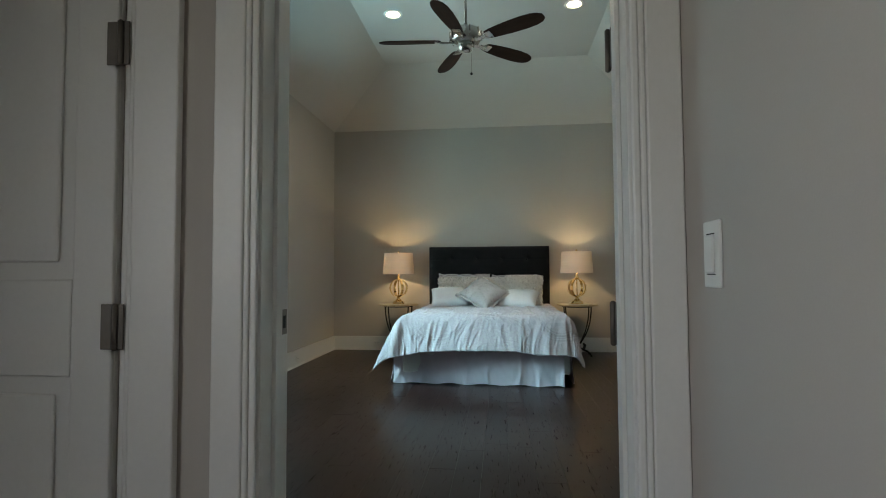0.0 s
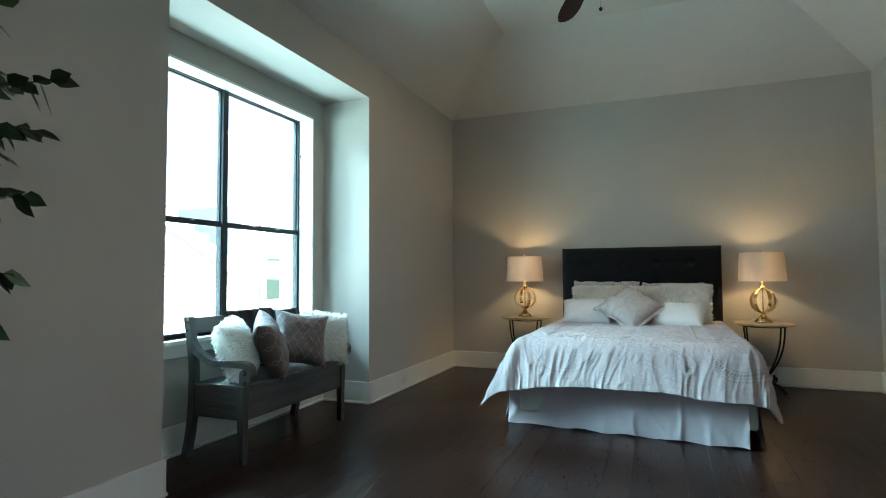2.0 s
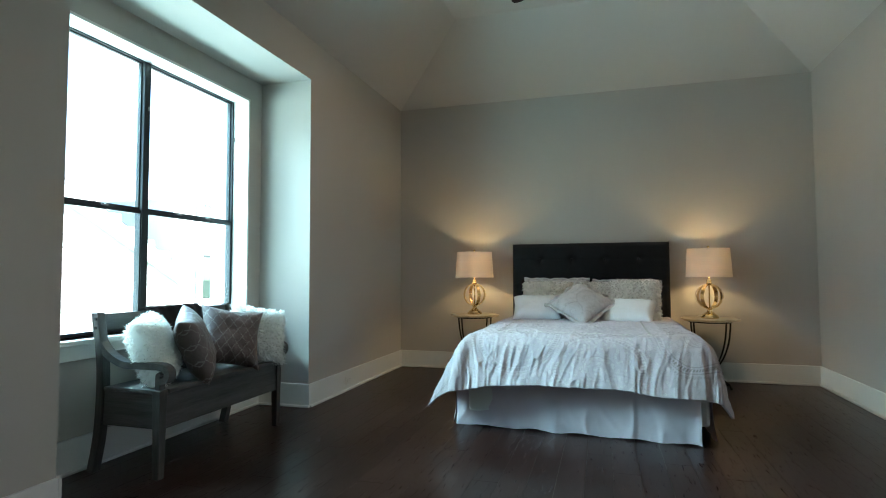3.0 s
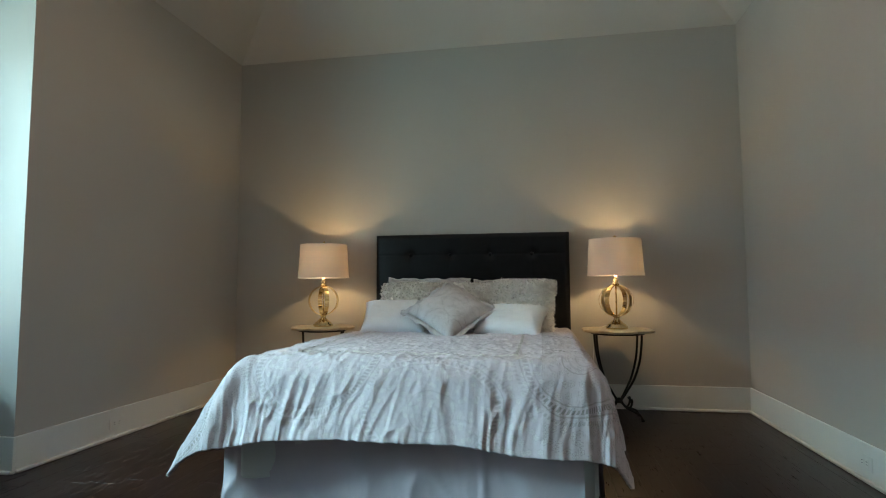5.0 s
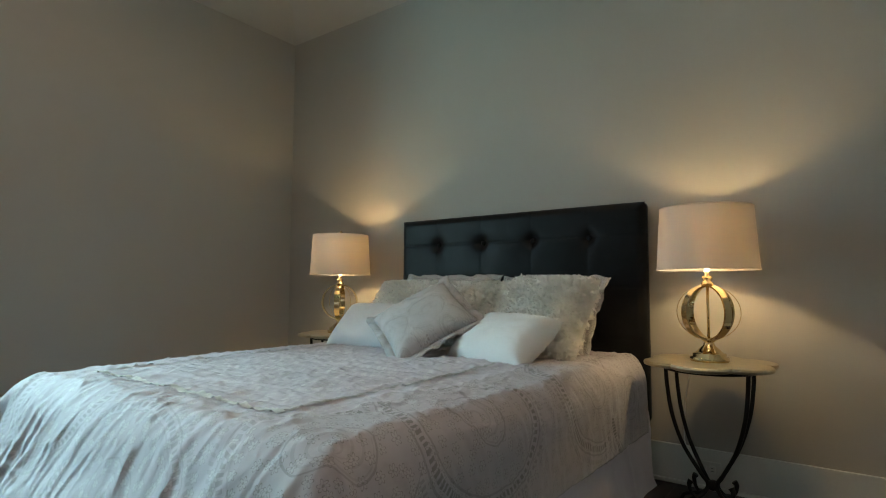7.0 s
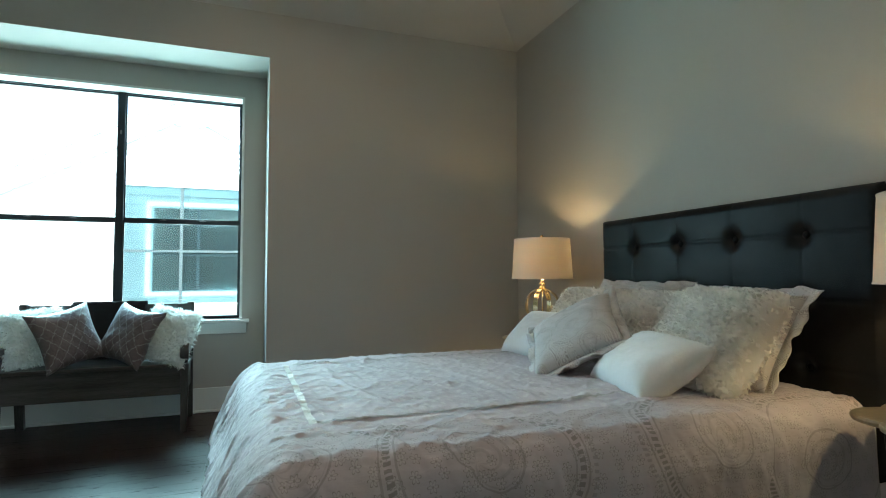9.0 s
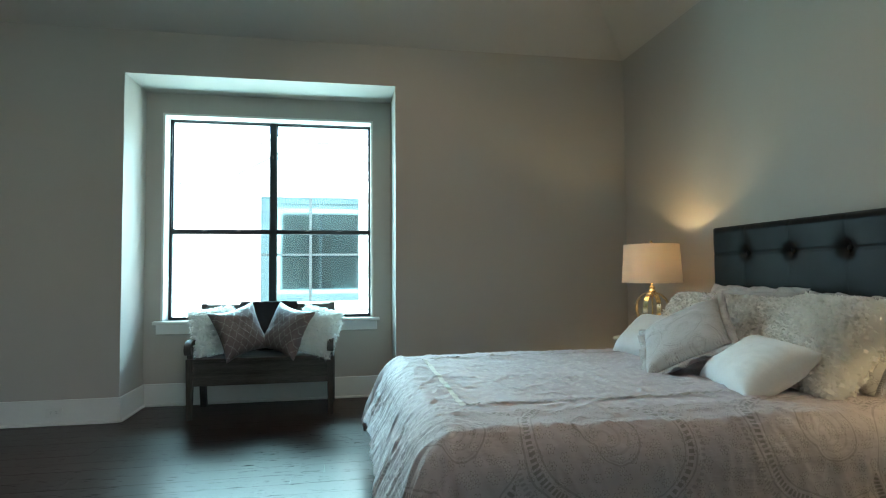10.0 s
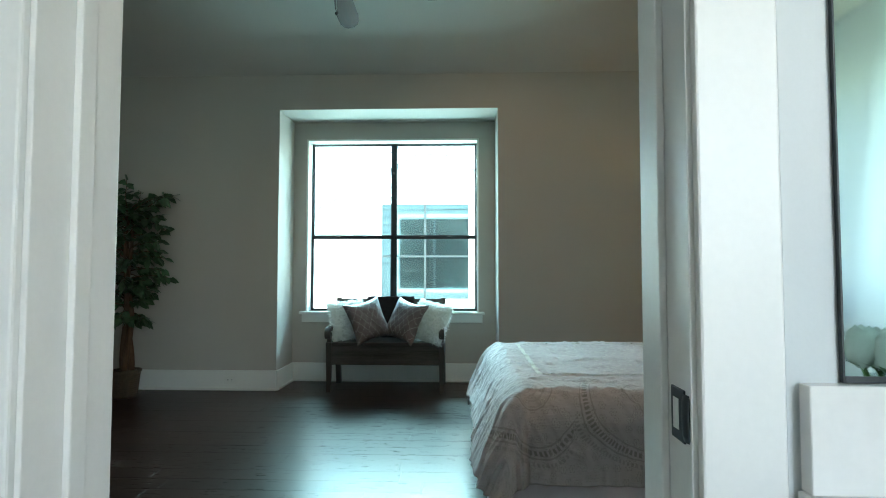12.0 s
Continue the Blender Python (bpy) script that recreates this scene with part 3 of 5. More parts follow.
for z0, z1 in ((0.22, 0.83), (1.05, 2.30)):
    bm = boxes(((CL0 + 0.16, DY - 0.009, z0 + 0.04), (CL1 - 0.16, DY + 0.001, z1 - 0.04)), bevel=0.006)
    part("raised_panel", bm, M_TRIM, closet)
for z in (0.31, 0.945, 1.585, 2.22):
    hinge(closet, (CL1 - 0.006, DY - 0.029, z), (0.027, 0.002, 0.05), (CL1 + 0.002, DY - 0.033, z))

# ---- the window ----
window = tagged(new("window_1"), "large white-cased window with dark frames and four panes", "window", kind="structure")
GX = -2.885
JT = 0.02
part("jamb_liner", boxes(((OUT, WIN0, WINZ0), (BAYX + 0.012, WIN0 + JT, WINZ1 - JT)), ((OUT, WIN1 - JT, WINZ0), (BAYX + 0.012, WIN1, WINZ1 - JT)), ((OUT, WIN0, WINZ1 - JT), (BAYX + 0.012, WIN1, WINZ1)), bevel=0.002), M_TRIM, window, "white painted window jamb")
part("sill", boxes(((OUT, WIN0 - 0.055, WINZ0 - 0.03), (BAYX + 0.055, WIN1 + 0.055, WINZ0)), bevel=0.006), M_TRIM, window, "white painted window stool")
part("apron", boxes(((BAYX, WIN0 - 0.035, WINZ0 - 0.115), (BAYX + 0.018, WIN1 + 0.035, WINZ0 - 0.03)), bevel=0.004), M_TRIM, window, "white painted apron under the stool")
w0, w1, z0, z1 = WIN0 + JT, WIN1 - JT, WINZ0, WINZ1 - JT
ym, zm = (WIN0 + WIN1) / 2, 1.535
FW, FT, FB, MW = 0.013, 0.008, 0.008, 0.026
part("frame", boxes(((GX - 0.04, w0, z0), (GX + 0.02, w0 + FW, z1)), ((GX - 0.04, w1 - FW, z0), (GX + 0.02, w1, z1)),
                    ((GX - 0.04, w0 + FW, z0), (GX + 0.02, w1 - FW, z0 + FB)), ((GX - 0.04, w0 + FW, z1 - FT), (GX + 0.02, w1 - FW, z1)), bevel=0.002), M_FRAME, window, "dark bronze window frame")
part("mullion", boxes(((GX - 0.04, ym - MW, z0 + FB), (GX + 0.024, ym + MW, z1 - FT)), bevel=0.004), M_FRAME, window)
for a, b in ((w0 + FW, ym - MW), (ym + MW, w1 - FW)):
    for s0, s1, r0, r1, dx in ((z0 + FB, zm, 0.012, 0.024, 0.006), (zm, z1 - FT, 0.020, 0.009, -0.012)):
        x = GX + dx
        sash = part("sash", boxes(((x - 0.012, a, s0), (x + 0.012, a + 0.009, s1)), ((x - 0.012, b - 0.009, s0), (x + 0.012, b, s1)),
                                  ((x - 0.012, a, s0), (x + 0.012, b, s0 + r0)), ((x - 0.012, a, s1 - r1), (x + 0.012, b, s1)), bevel=0.002), M_FRAME, window)
        pane = part("pane", boxes(((x - 0.002, a + 0.009, s0 + r0), (x + 0.002, b - 0.009, s1 - r1))), M_GLASS, sash, "clear window pane")
    for k in (0.33, 0.67):
        y = a + (b - a) * k
        part("latch", boxes(((GX + 0.018, y - 0.024, zm + 0.001), (GX + 0.032, y + 0.024, zm + 0.006)), ((GX + 0.022, y - 0.005, zm + 0.005), (GX + 0.034, y + 0.016, zm + 0.011)), bevel=0.003), M_SATIN, window, "small metal sash latch")
for y in (ym, w1 - 0.012, w0 + 0.012):
    part("sash_catch", boxes(((GX + 0.03, y - 0.005, 2.22), (GX + 0.04, y + 0.005, 2.25)), bevel=0.003), M_SATIN, window)

# ---- outdoors ----
ground = structure("ground", boxes(((-400, -400, -3.2), (400, 400, -3.0))), M_GROUND, "dry lawn far below the window")
NX = -7.05
house = thing("neighbour_house", (NX, 4.82, -3.0), "white lap-sided gabled house next door, in sun", "house")
bm = bmesh.new()
PEAK, EAVE, HALF = 6.78, 4.25, 4.6
front = [(-HALF, 0), (HALF, 0), (HALF, EAVE), (0, PEAK), (-HALF, EAVE)]
f = [bm.verts.new((0.0, y, z)) for y, z in front]
b = [bm.verts.new((-9.0, y, z)) for y, z in front]
bm.faces.new(f)
bm.faces.new(b[::-1])
for i in range(5):
    bm.faces.new((f[i], b[i], b[(i + 1) % 5], f[(i + 1) % 5]))
nw0, nw1, nz0, nz1 = -0.92, 0.70, 3.66, 5.42
part("wall", bm, M_SIDING, house)
row = 0
z = 0.0
while z < PEAK - 0.2:
    half = HALF if z < EAVE else HALF * (PEAK - z) / (PEAK - EAVE)
    runs = [(-half, half)]
    if nz0 - 0.22 < z < nz1 + 0.1:
        runs = [(-half, nw0 - 0.12), (nw1 + 0.12, half)]
    for y0, y1 in runs:
        bm = bmesh.new()
        v = [bm.verts.new(c) for c in ((0, y0, z), (0, y1, z), (0, y1, z + 0.19), (0, y0, z + 0.19), (0.022, y0, z), (0.022, y1, z), (0.008, y1, z + 0.19), (0.008, y0, z + 0.19))]
        for q in ((4, 5, 6, 7), (0, 1, 5, 4), (3, 7, 6, 2), (0, 4, 7, 3), (1, 2, 6, 5)):
            bm.faces.new([v[i] for i in q])
        part("siding_board", bm, M_SIDING, house)
    z += 0.18
for s in (-1, 1):
    bm = bmesh.new()
    y0, zz = s * (HALF + 0.35), EAVE - 0.35 * (PEAK - EAVE) / HALF
    v = [bm.verts.new(c) for c in ((0.10, 0, PEAK + 0.03), (0.10, y0, zz + 0.03), (-9.3, y0, zz + 0.03), (-9.3, 0, PEAK + 0.03))]
    bm.faces.new(v)
    bmesh.ops.solidify(bm, geom=bm.faces[:], thickness=0.12)
    part("roof", bm, M_SHINGLE, house, "grey shingle roof slope")
    tr = bmesh.new()
    ln = math.hypot(y0, PEAK - zz)
    box(tr, (0.04, 0, -0.26), (0.11, ln, -0.02))
    bmesh.ops.transform(tr, matrix=Matrix.Translation((0, 0, PEAK + 0.03)) @ Matrix.Rotation(math.atan2(zz - PEAK, abs(y0)), 4, "X") if s > 0 else Matrix.Translation((0, 0, PEAK + 0.03)) @ Matrix.Scale(-1, 4, (0, 1, 0)) @ Matrix.Rotation(math.atan2(zz - PEAK, abs(y0)), 4, "X"), verts=tr.verts)
    part("bargeboard", tr, M_SIDING, house)
wing = boxes(((-9.0, HALF, 0), (-0.02, 12.5, EAVE + 1.2)))
part("wing_wall", wing, M_SIDING, house)


def far_window(y0, y1, z0, z1):
    nwin = part("window", boxes(((0.0, y0 - 0.12, z0 - 0.14), (0.05, y0, z1 + 0.12)), ((0.0, y1, z0 - 0.14), (0.05, y1 + 0.12, z1 + 0.12)), ((0, y0, z1), (0.05, y1, z1 + 0.12)), ((0, y0, z0 - 0.14), (0.07, y1, z0)), bevel=0.004), M_SIDING, house, "white trimmed window")
    # flat sheet, no depth; the dimness of the room behind is its colour
    part("dim_sheet", boxes(((-0.0005, y0, z0), (0.004, y1, z1))), M_ROOMDIM, nwin)
    my, mz = (y0 + y1) / 2, z0 + (z1 - z0) * 0.45
    part("glazing_bar", boxes(((0.004, my - 0.022, z0), (0.04, my + 0.022, z1)), ((0.004, y0, mz - 0.018), (0.036, my - 0.022, mz + 0.018)), ((0.004, my + 0.022, mz - 0.018), (0.036, y1, mz + 0.018))), M_BAR, nwin)
    for a0, a1 in ((y0, my - 0.022), (my + 0.022, y1)):
        for c0, c1 in ((z0, mz - 0.018), (mz + 0.018, z1)):
            part("pane", boxes(((0.016, a0, c0), (0.02, a1, c1))), M_NGLASS, nwin)


M_BAR = plain("grey_glazing_bar", (0.03, 0.037, 0.04), 0.7)
part("gable_cap", boxes(((0.04, -0.2, PEAK - 0.42), (0.118, 0.2, PEAK - 0.02))), M_SIDING, house)
far_window(nw0, nw1, nz0, nz1)
far_window(5.25, 6.85, nz0, nz1)

# lap siding and trim on the outside of this house, round the window
outside = structure("wall_exterior", boxes(
    ((OUT - 0.05, 0.6, -3.0), (OUT - 0.004, WIN0 - 0.1, 3.84)), ((OUT - 0.05, WIN1 + 0.1, -3.0), (OUT - 0.004, 9.4, 3.84)),
    ((OUT - 0.05, WIN0 - 0.1, -3.0), (OUT - 0.004, WIN1 + 0.1, WINZ0 - 0.1)), ((OUT - 0.05, WIN0 - 0.1, WINZ1 + 0.1), (OUT - 0.004, WIN1 + 0.1, 3.84))),
    M_OWNSIDE, "pale blue-grey lap siding round the window outside")
part("outer_trim", boxes(((OUT - 0.075, WIN0 - 0.1, WINZ0 - 0.1), (OUT - 0.002, WIN0, WINZ1 + 0.1)), ((OUT - 0.075, WIN1, WINZ0 - 0.1), (OUT - 0.002, WIN1 + 0.1, WINZ1 + 0.1)),
                         ((OUT - 0.075, WIN0, WINZ1), (OUT - 0.002, WIN1, WINZ1 + 0.1)), ((OUT - 0.075, WIN0, WINZ0 - 0.1), (OUT - 0.002, WIN1, WINZ0)), bevel=0.003), M_SIDING, outside, "white outer window trim")
z = -0.4
while z < 3.7:
    runs = [(0.6, 9.4)]
    if WINZ0 - 0.28 < z < WINZ1 + 0.1:
        runs = [(0.6, WIN0 - 0.1), (WIN1 + 0.1, 9.4)]
    for y0, y1 in runs:
        bm = bmesh.new()
        v = [bm.verts.new((x, y, zz)) for y in (y0, y1) for x, zz in ((OUT - 0.05, z), (OUT - 0.094, z), (OUT - 0.056, z + 0.2), (OUT - 0.05, z + 0.2))]
        for q in ((0, 1, 2, 3), (7, 6, 5, 4), (1, 5, 6, 2), (0, 4, 5, 1), (3, 2, 6, 7)):
            bm.faces.new([v[i] for i in q])
        bmesh.ops.recalc_face_normals(bm, faces=bm.faces[:])
        part("siding_board", bm, M_OWNSIDE, outside)
    z += 0.2

# ---- switches and outlets ----


def plate(name, at, turn, label, category, kind="outlet"):
    """A wall plate facing +y before its turn, with its sockets or rocker."""
    p = thing(name, at, label, category, turn=turn)
    part("plate", boxes(((-0.036, 0, -0.058), (0.036, 0.006, 0.058)), bevel=0.003), M_PLASTIC, p)
    if kind == "outlet":
        for z in (-0.02, 0.02):
            s = part("socket", boxes(((-0.017, 0.005, z - 0.014), (0.017, 0.009, z + 0.014)), bevel=0.003), M_PLASTIC, p)
            part("slot", boxes(((-0.008, 0.009, z - 0.005), (-0.006, 0.0095, z + 0.006)), ((0.006, 0.009, z - 0.005), (0.008, 0.0095, z + 0.006))), M_HOLE, s)
    else:
        s = part("rocker", boxes(((-0.016, 0.005, -0.033), (0.016, 0.011, 0.033)), bevel=0.003), M_PLASTIC, p)
        for z in (0.035, -0.035):
            part("gap", boxes(((-0.017, 0.0055, z - 0.001), (0.017, 0.007, z + 0.001))), M_HOLE, s)
    return p


def lying(p):
    p.matrix_world = p.matrix_world @ pose(0, 0, 0, 0, 90, 0)
    return p


plate("light_switch", (0.485, 1.345, 1.09), 90, "white rocker light switch on the hall wall", "switch", "rocker")
lying(plate("outlet", (XL + 0.017, 6.45, 0.1), -90, "white outlet set sideways in the baseboard", "outlet"))
lying(plate("outlet", (XL + 0.017, 3.15, 0.1), -90, "white outlet set sideways in the baseboard", "outlet"))
lying(plate("outlet", (-1.31, YS + 0.017, 0.1), 0, "white outlet set sideways in the baseboard", "outlet"))
lying(plate("outlet", (-1.62, YN - 0.017, 0.1), 180, "white outlet in the baseboard beside the bed", "outlet"))
lying(plate("outlet", (1.02, YN - 0.017, 0.1), 180, "white outlet in the baseboard behind the side table", "outlet"))
lying(plate("outlet", (XR - 0.017, 5.35 + 1.0, 0.1), 90, "white outlet set sideways in the baseboard", "outlet"))
plate("wall_plate", (-1.31, YS, 1.92), 0, "white television outlet high on the wall", "outlet")


# ---- floorboards ----
floor = bpy.data.objects["floor"]
rng = random.Random(5)
plank_meshes = {}
x = BAYX - 0.02
PW = 0.145
while x < XR + 0.1:
    y = YH - rng.uniform(0, 1.2)
    while y < YN:
        ln = rng.choice((0.9, 1.15, 1.4, 1.7))
        y0, y1 = max(y, YH), min(y + ln, YN)
        y += ln
        if y1 - y0 < 0.1:
            continue
        key = round(y1 - y0, 3)
        if key not in plank_meshes:
            bm = bmesh.new()
            box(bm, (0.0005, 0.0005, -0.014), (PW - 0.0005, key - 0.0005, 0), 0.0006, 1)
            plank_meshes[key] = mesh_of("floorboard", bm, M_FLOOR)
        if len([1 for o in floor.children]) < 300:
            p = new("floorboard", plank_meshes[key])
            p.parent = floor
            p.location = (x, y0, rng.uniform(-0.0005, 0.0003))
    x += PW

# ---- the bed ----
BX0, BX1, BY0, BY1, BTOP = -0.835, 0.755, 5.62, 7.74, 0.63
bed = thing("bed", (-0.04, 6.68, 0), "bed with pale satin skirt and black tufted leather headboard", "bed")


def at_bed(ob):
    """Keep world placing under the bed's empty."""
    ob.location = -Vector((-0.04, 6.68, 0))
    return ob


at_bed(part("mattress", boxes(((BX0, BY0, 0.32), (BX1, BY1 - 0.01, BTOP - 0.012)), bevel=0.05), M_SHEET, bed, "white mattress"))
at_bed(part("box_spring", boxes(((BX0 - 0.01, BY0 - 0.01, 0.1), (BX1 + 0.01, BY1 - 0.012, 0.32)), bevel=0.02), M_SHEET, bed))
for x in (BX0 + 0.1, BX1 - 0.1):
    for y in (BY0 + 0.15, BY1 - 0.15):
        at_bed(part("leg", lathe(bmesh.new(), [(0.025, 0), (0.03, 0.1)], (x, y, 0), 16), M_IRON, bed))


def skirt_run(p0, p1, folds, seed):
    """A gathered hanging strip from floor to box spring."""
    rng = random.Random(seed)
    bm = bmesh.new()
    p0, p1 = Vector(p0), Vector(p1)
    d = (p1 - p0)
    out = Vector((d.y, -d.x, 0)).normalized()
    nu, nv = 150, 16
    ph = [rng.uniform(0, 6) for _ in range(4)]
    grid = []
    for i in range(nu + 1):
        u = i / nu
        col = []
        for j in range(nv + 1):
            v = j / nv
            w = (0.35 + 0.65 * (1 - v))
            ripple = 0.003 * math.sin(u * folds * 6.28 + ph[0] + 0.9 * math.sin(u * 9 + ph[1])) + 0.012 * noise.noise((u * 5 + seed, v * 1.2, 0)) + 0.010 * max(0.0, 0.12 - abs(noise.noise((u * 7 + 0.5 * v, v * 0.9 + seed, 6.0)))) / 0.12 + 0.004 * max(0.0, 0.1 - abs(noise.noise((u * 16, v * 2.2 + seed, 3.0)))) / 0.1
            z = 0.008 + v * 0.36 + (0.006 * math.sin(u * 31 + ph[3]) if j == 0 else 0)
            col.append(bm.verts.new(p0 + d * u + out * (0.012 + ripple * w + 0.018 * (1 - v)) + Vector((0, 0, z))))
        grid.append(col)
    for i in range(nu):
        for j in range(nv):
            bm.faces.new((grid[i][j], grid[i + 1][j], grid[i + 1][j + 1], grid[i][j + 1]))
    return bm


SX0, SX1, SY0 = -0.93, 0.70, 5.60
sk = at_bed(part("bed_skirt", skirt_run((SX0, SY0 + 0.05, 0), (SX1, SY0 - 0.05, 0), 7, 3), M_SKIRT, bed, "pale satin gathered bed skirt", True))
at_bed(part("bed_skirt", skirt_run((SX1 + 0.06, SY0 + 0.02, 0), (SX1 + 0.065, BY1, 0), 9, 4), M_SKIRT, bed, "pale satin gathered bed skirt", True))
at_bed(part("bed_skirt", skirt_run((SX0, BY1, 0), (SX0, SY0 + 0.06, 0), 9, 5), M_SKIRT, bed, "pale satin gathered bed skirt", True))

# headboard: padded leather with two rows of deep buttons and seams
HX0, HX1, HY, HZ0, HZ1 = -0.857, 0.773, 7.735, 0.30, 1.43
head = at_bed(part("headboard", boxes(((HX0, HY + 0.045, HZ0), (HX1, HY + 0.10, HZ1)), bevel=0.018), M_LEATHER, bed, "black tufted leather headboard"))
cols = [HX0 + (HX1 - HX0) * k for k in (0.185, 0.395, 0.605, 0.815)]
zrows = (1.255, 0.985, 0.715)
bm = bmesh.new()
nx, nz = 200, 130
grid = []
for i in range(nx + 1):
    x = HX0 + (HX1 - HX0) * i / nx
    line = []
    for j in range(nz + 1):
        z = HZ0 + (HZ1 - HZ0) * j / nz
        edge = min(x - HX0, HX1 - x, HZ1 - z)
        y = HY + 0.030 * (1 - min(edge / 0.035, 1) ** 0.5)
        y = y if edge > 0 else HY + 0.03
        for cx in cols:
            for cz in zrows:
                r = math.hypot(x - cx, z - cz)
                y += 0.030 * math.exp(-(r / 0.034) ** 2) + 0.008 * math.exp(-(r / 0.075) ** 2)
            y += 0.0022 * math.exp(-((x - cx) / 0.006) ** 2)
        for cz in zrows:
            y += 0.005 * math.exp(-((z - cz) / 0.005) ** 2)
        y += 0.0025 * noise.noise((x * 9, z * 9, 2))
        line.append(bm.verts.new((x, y, z)))
    grid.append(line)
for i in range(nx):
    for j in range(nz):
        bm.faces.new((grid[i][j], grid[i + 1][j], grid[i + 1][j + 1], grid[i][j + 1]))
part("padding", bm, M_LEATHER, head, smooth=True)
for cx in cols:
    for cz in zrows:
        b = lathe(bmesh.new(), [(0.003, 0.0), (0.013, 0.001), (0.015, 0.005), (0.010, 0.010), (0.002, 0.012)], (0, 0, 0), 16)
        bmesh.ops.transform(b, matrix=Matrix.Translation((cx, HY + 0.036, cz)) @ Matrix.Rotation(radians(90), 4, "X"), verts=b.verts)
        part("button", b, M_LEATHER, head, smooth=True)

# ---- comforter: a cloth laid on the mattress, hanging at the foot and both sides ----


def comforter():
    bm = bmesh.new()
    uvl = bm.loops.layers.uv.new("UVMap")
    head_y, foot_y = 7.60, BY0 + 0.015
    half = (BX1 - BX0) / 2 + 0.01
    cx = (BX0 + BX1) / 2
    over_l, over_r, over_foot = 0.42, 0.355, 0.40
    R = 0.045
    ln = head_y - foot_y
    su = np.linspace(-half - over_l, half + over_r, 320)
    sv = np.linspace(0, ln + over_foot, 330)
    grid = []

    def bend(o, reach, steep):
        """Overhang to (outward, down): a puffy edge that curls over within the reach, then hangs."""
        if o <= 0:
            return 0.0, 0.0
        n = 14
        x = z = 0.0
        for k in range(n):
            th = steep * min(1.0, (k + 0.5) / n * o / reach) ** 0.58
            x += math.cos(th) * o / n
            z += math.sin(th) * o / n
        return x, z

    def crease(x, y, k):
        """Sharp-ridged wrinkles."""
        w = noise.noise((x * 2.1 + k, y * 2.1, k))
        r = abs(noise.noise((x + 0.6 * w, y + 0.6 * w, k * 3.7)))
        return max(0.0, 0.25 - r) / 0.25

    for a in su:
        line = []
        for v in sv:
            ox = max(abs(a) - (half - R), 0)
            sx = 1 if a > 0 else -1
            oy = max(v - (ln - R), 0) * (0.90 + 0.12 * min(abs(a) / half, 1.0) ** 2 + 0.07 * noise.noise((a * 2.6, 3.3, 51.0)))
            bx = max(min(a, half - R), -(half - R))
            by = min(v, ln - R)
            q = 2.6
            o = (ox ** q + oy ** q) ** (1 / q)
            share = oy / (ox + oy + 1e-6)
            reach = 0.18 - 0.03 * share + (0.08 if sx < 0 else 0.0) * (1 - share) * min(v / ln, 1.0)
            out, down = bend(o, reach, math.pi / 2 - 0.42 * share)
            dl = math.hypot(ox, oy) or 1.0
            dx, dy = sx * ox / dl, oy / dl
            corner = min(ox, oy)
            hang = min(down / 0.30, 1.0)
            f = 0.0
            if o > 0:
                along = a if oy > ox else v * 0.8
                along += hang * (0.05 + 0.24 * noise.noise((along * 2.4, 0.4, 12.0)))
                n1 = noise.noise((along * 4.5, hang * 0.6, 3.1))
                n2 = noise.noise((along * 10.0 + 1.2 * n1, hang * 0.8, 8.0))
                n3 = crease(along * 6.0, hang * 0.35, 5.0)
                n4 = crease(along * 3.0 + 1.4 * hang, along * 1.5 - 2.2 * hang, 15.0)
                k = 1.0 if oy > ox else 0.40
                f = k * hang ** 0.4 * (0.011 * n1 + 0.006 * n2 + 0.011 * n3 ** 1.5 + 0.003 * n4 + 0.011 * crease(along * 9.0, hang * 0.6, 21.0) ** 1.4 + 0.008 * crease(along * 17.0, hang * 0.9, 31.0) ** 1.3)
                f *= 0.55 + 0.45 * min(max(0.45 + 0.5 * a + 0.9 * noise.noise((along * 1.3, 0.7, 41.0)), 0.0), 1.0)
                f += 0.03 * hang * math.sin(min(corner / 0.22, 1) * math.pi) * math.sin(7 * math.atan2(oy, ox + 1e-6))
            out += f + corner * (0.16 if sx < 0 else 0.06)
            edge = min(o / 0.12, 1.0)
            top = 0.008 * noise.noise((a * 2.2, v * 2.2, 1)) + 0.004 * noise.noise((a * 8, v * 10, 4))
            top += 0.007 * crease(a * 1.7, v * 6.0 + a * 1.6, 2.0) ** 1.5 * (0.4 + 0.6 * min(v / 0.9, 1)) + 0.006 * crease(a * 7.0 + v * 0.8, v * 2.2 - a, 4.0) ** 1.6 + 0.005 * crease(a * 9.0, v * 9.0, 6.0) ** 1.5 + 0.003 * crease(a * 18.0 + v * 3.0, v * 14.0, 16.0)
            foot_pull = math.exp(-((v - ln) / 0.32) ** 2)
            top += 0.005 * foot_pull * crease(a * 8.0 + v * 2.0, v * 1.2, 7.0)
            top *= 1 - 0.6 * edge
            z = BTOP + 0.028 + top - down + 0.008 * noise.noise((a * 5, v * 5, 9)) * min(o / 0.3, 1.0)
            px = cx + bx + dx * out
            py = head_y - by - dy * out
            px += sx * corner * (0.22 if sx < 0 else 0.05)
            py -= corner * (0.06 if sx < 0 else -0.06)
            z += corner * 0.08
            line.append(bm.verts.new((px, py, max(z, 0.05))))
        grid.append(line)
    nu, nv = len(su), len(sv)
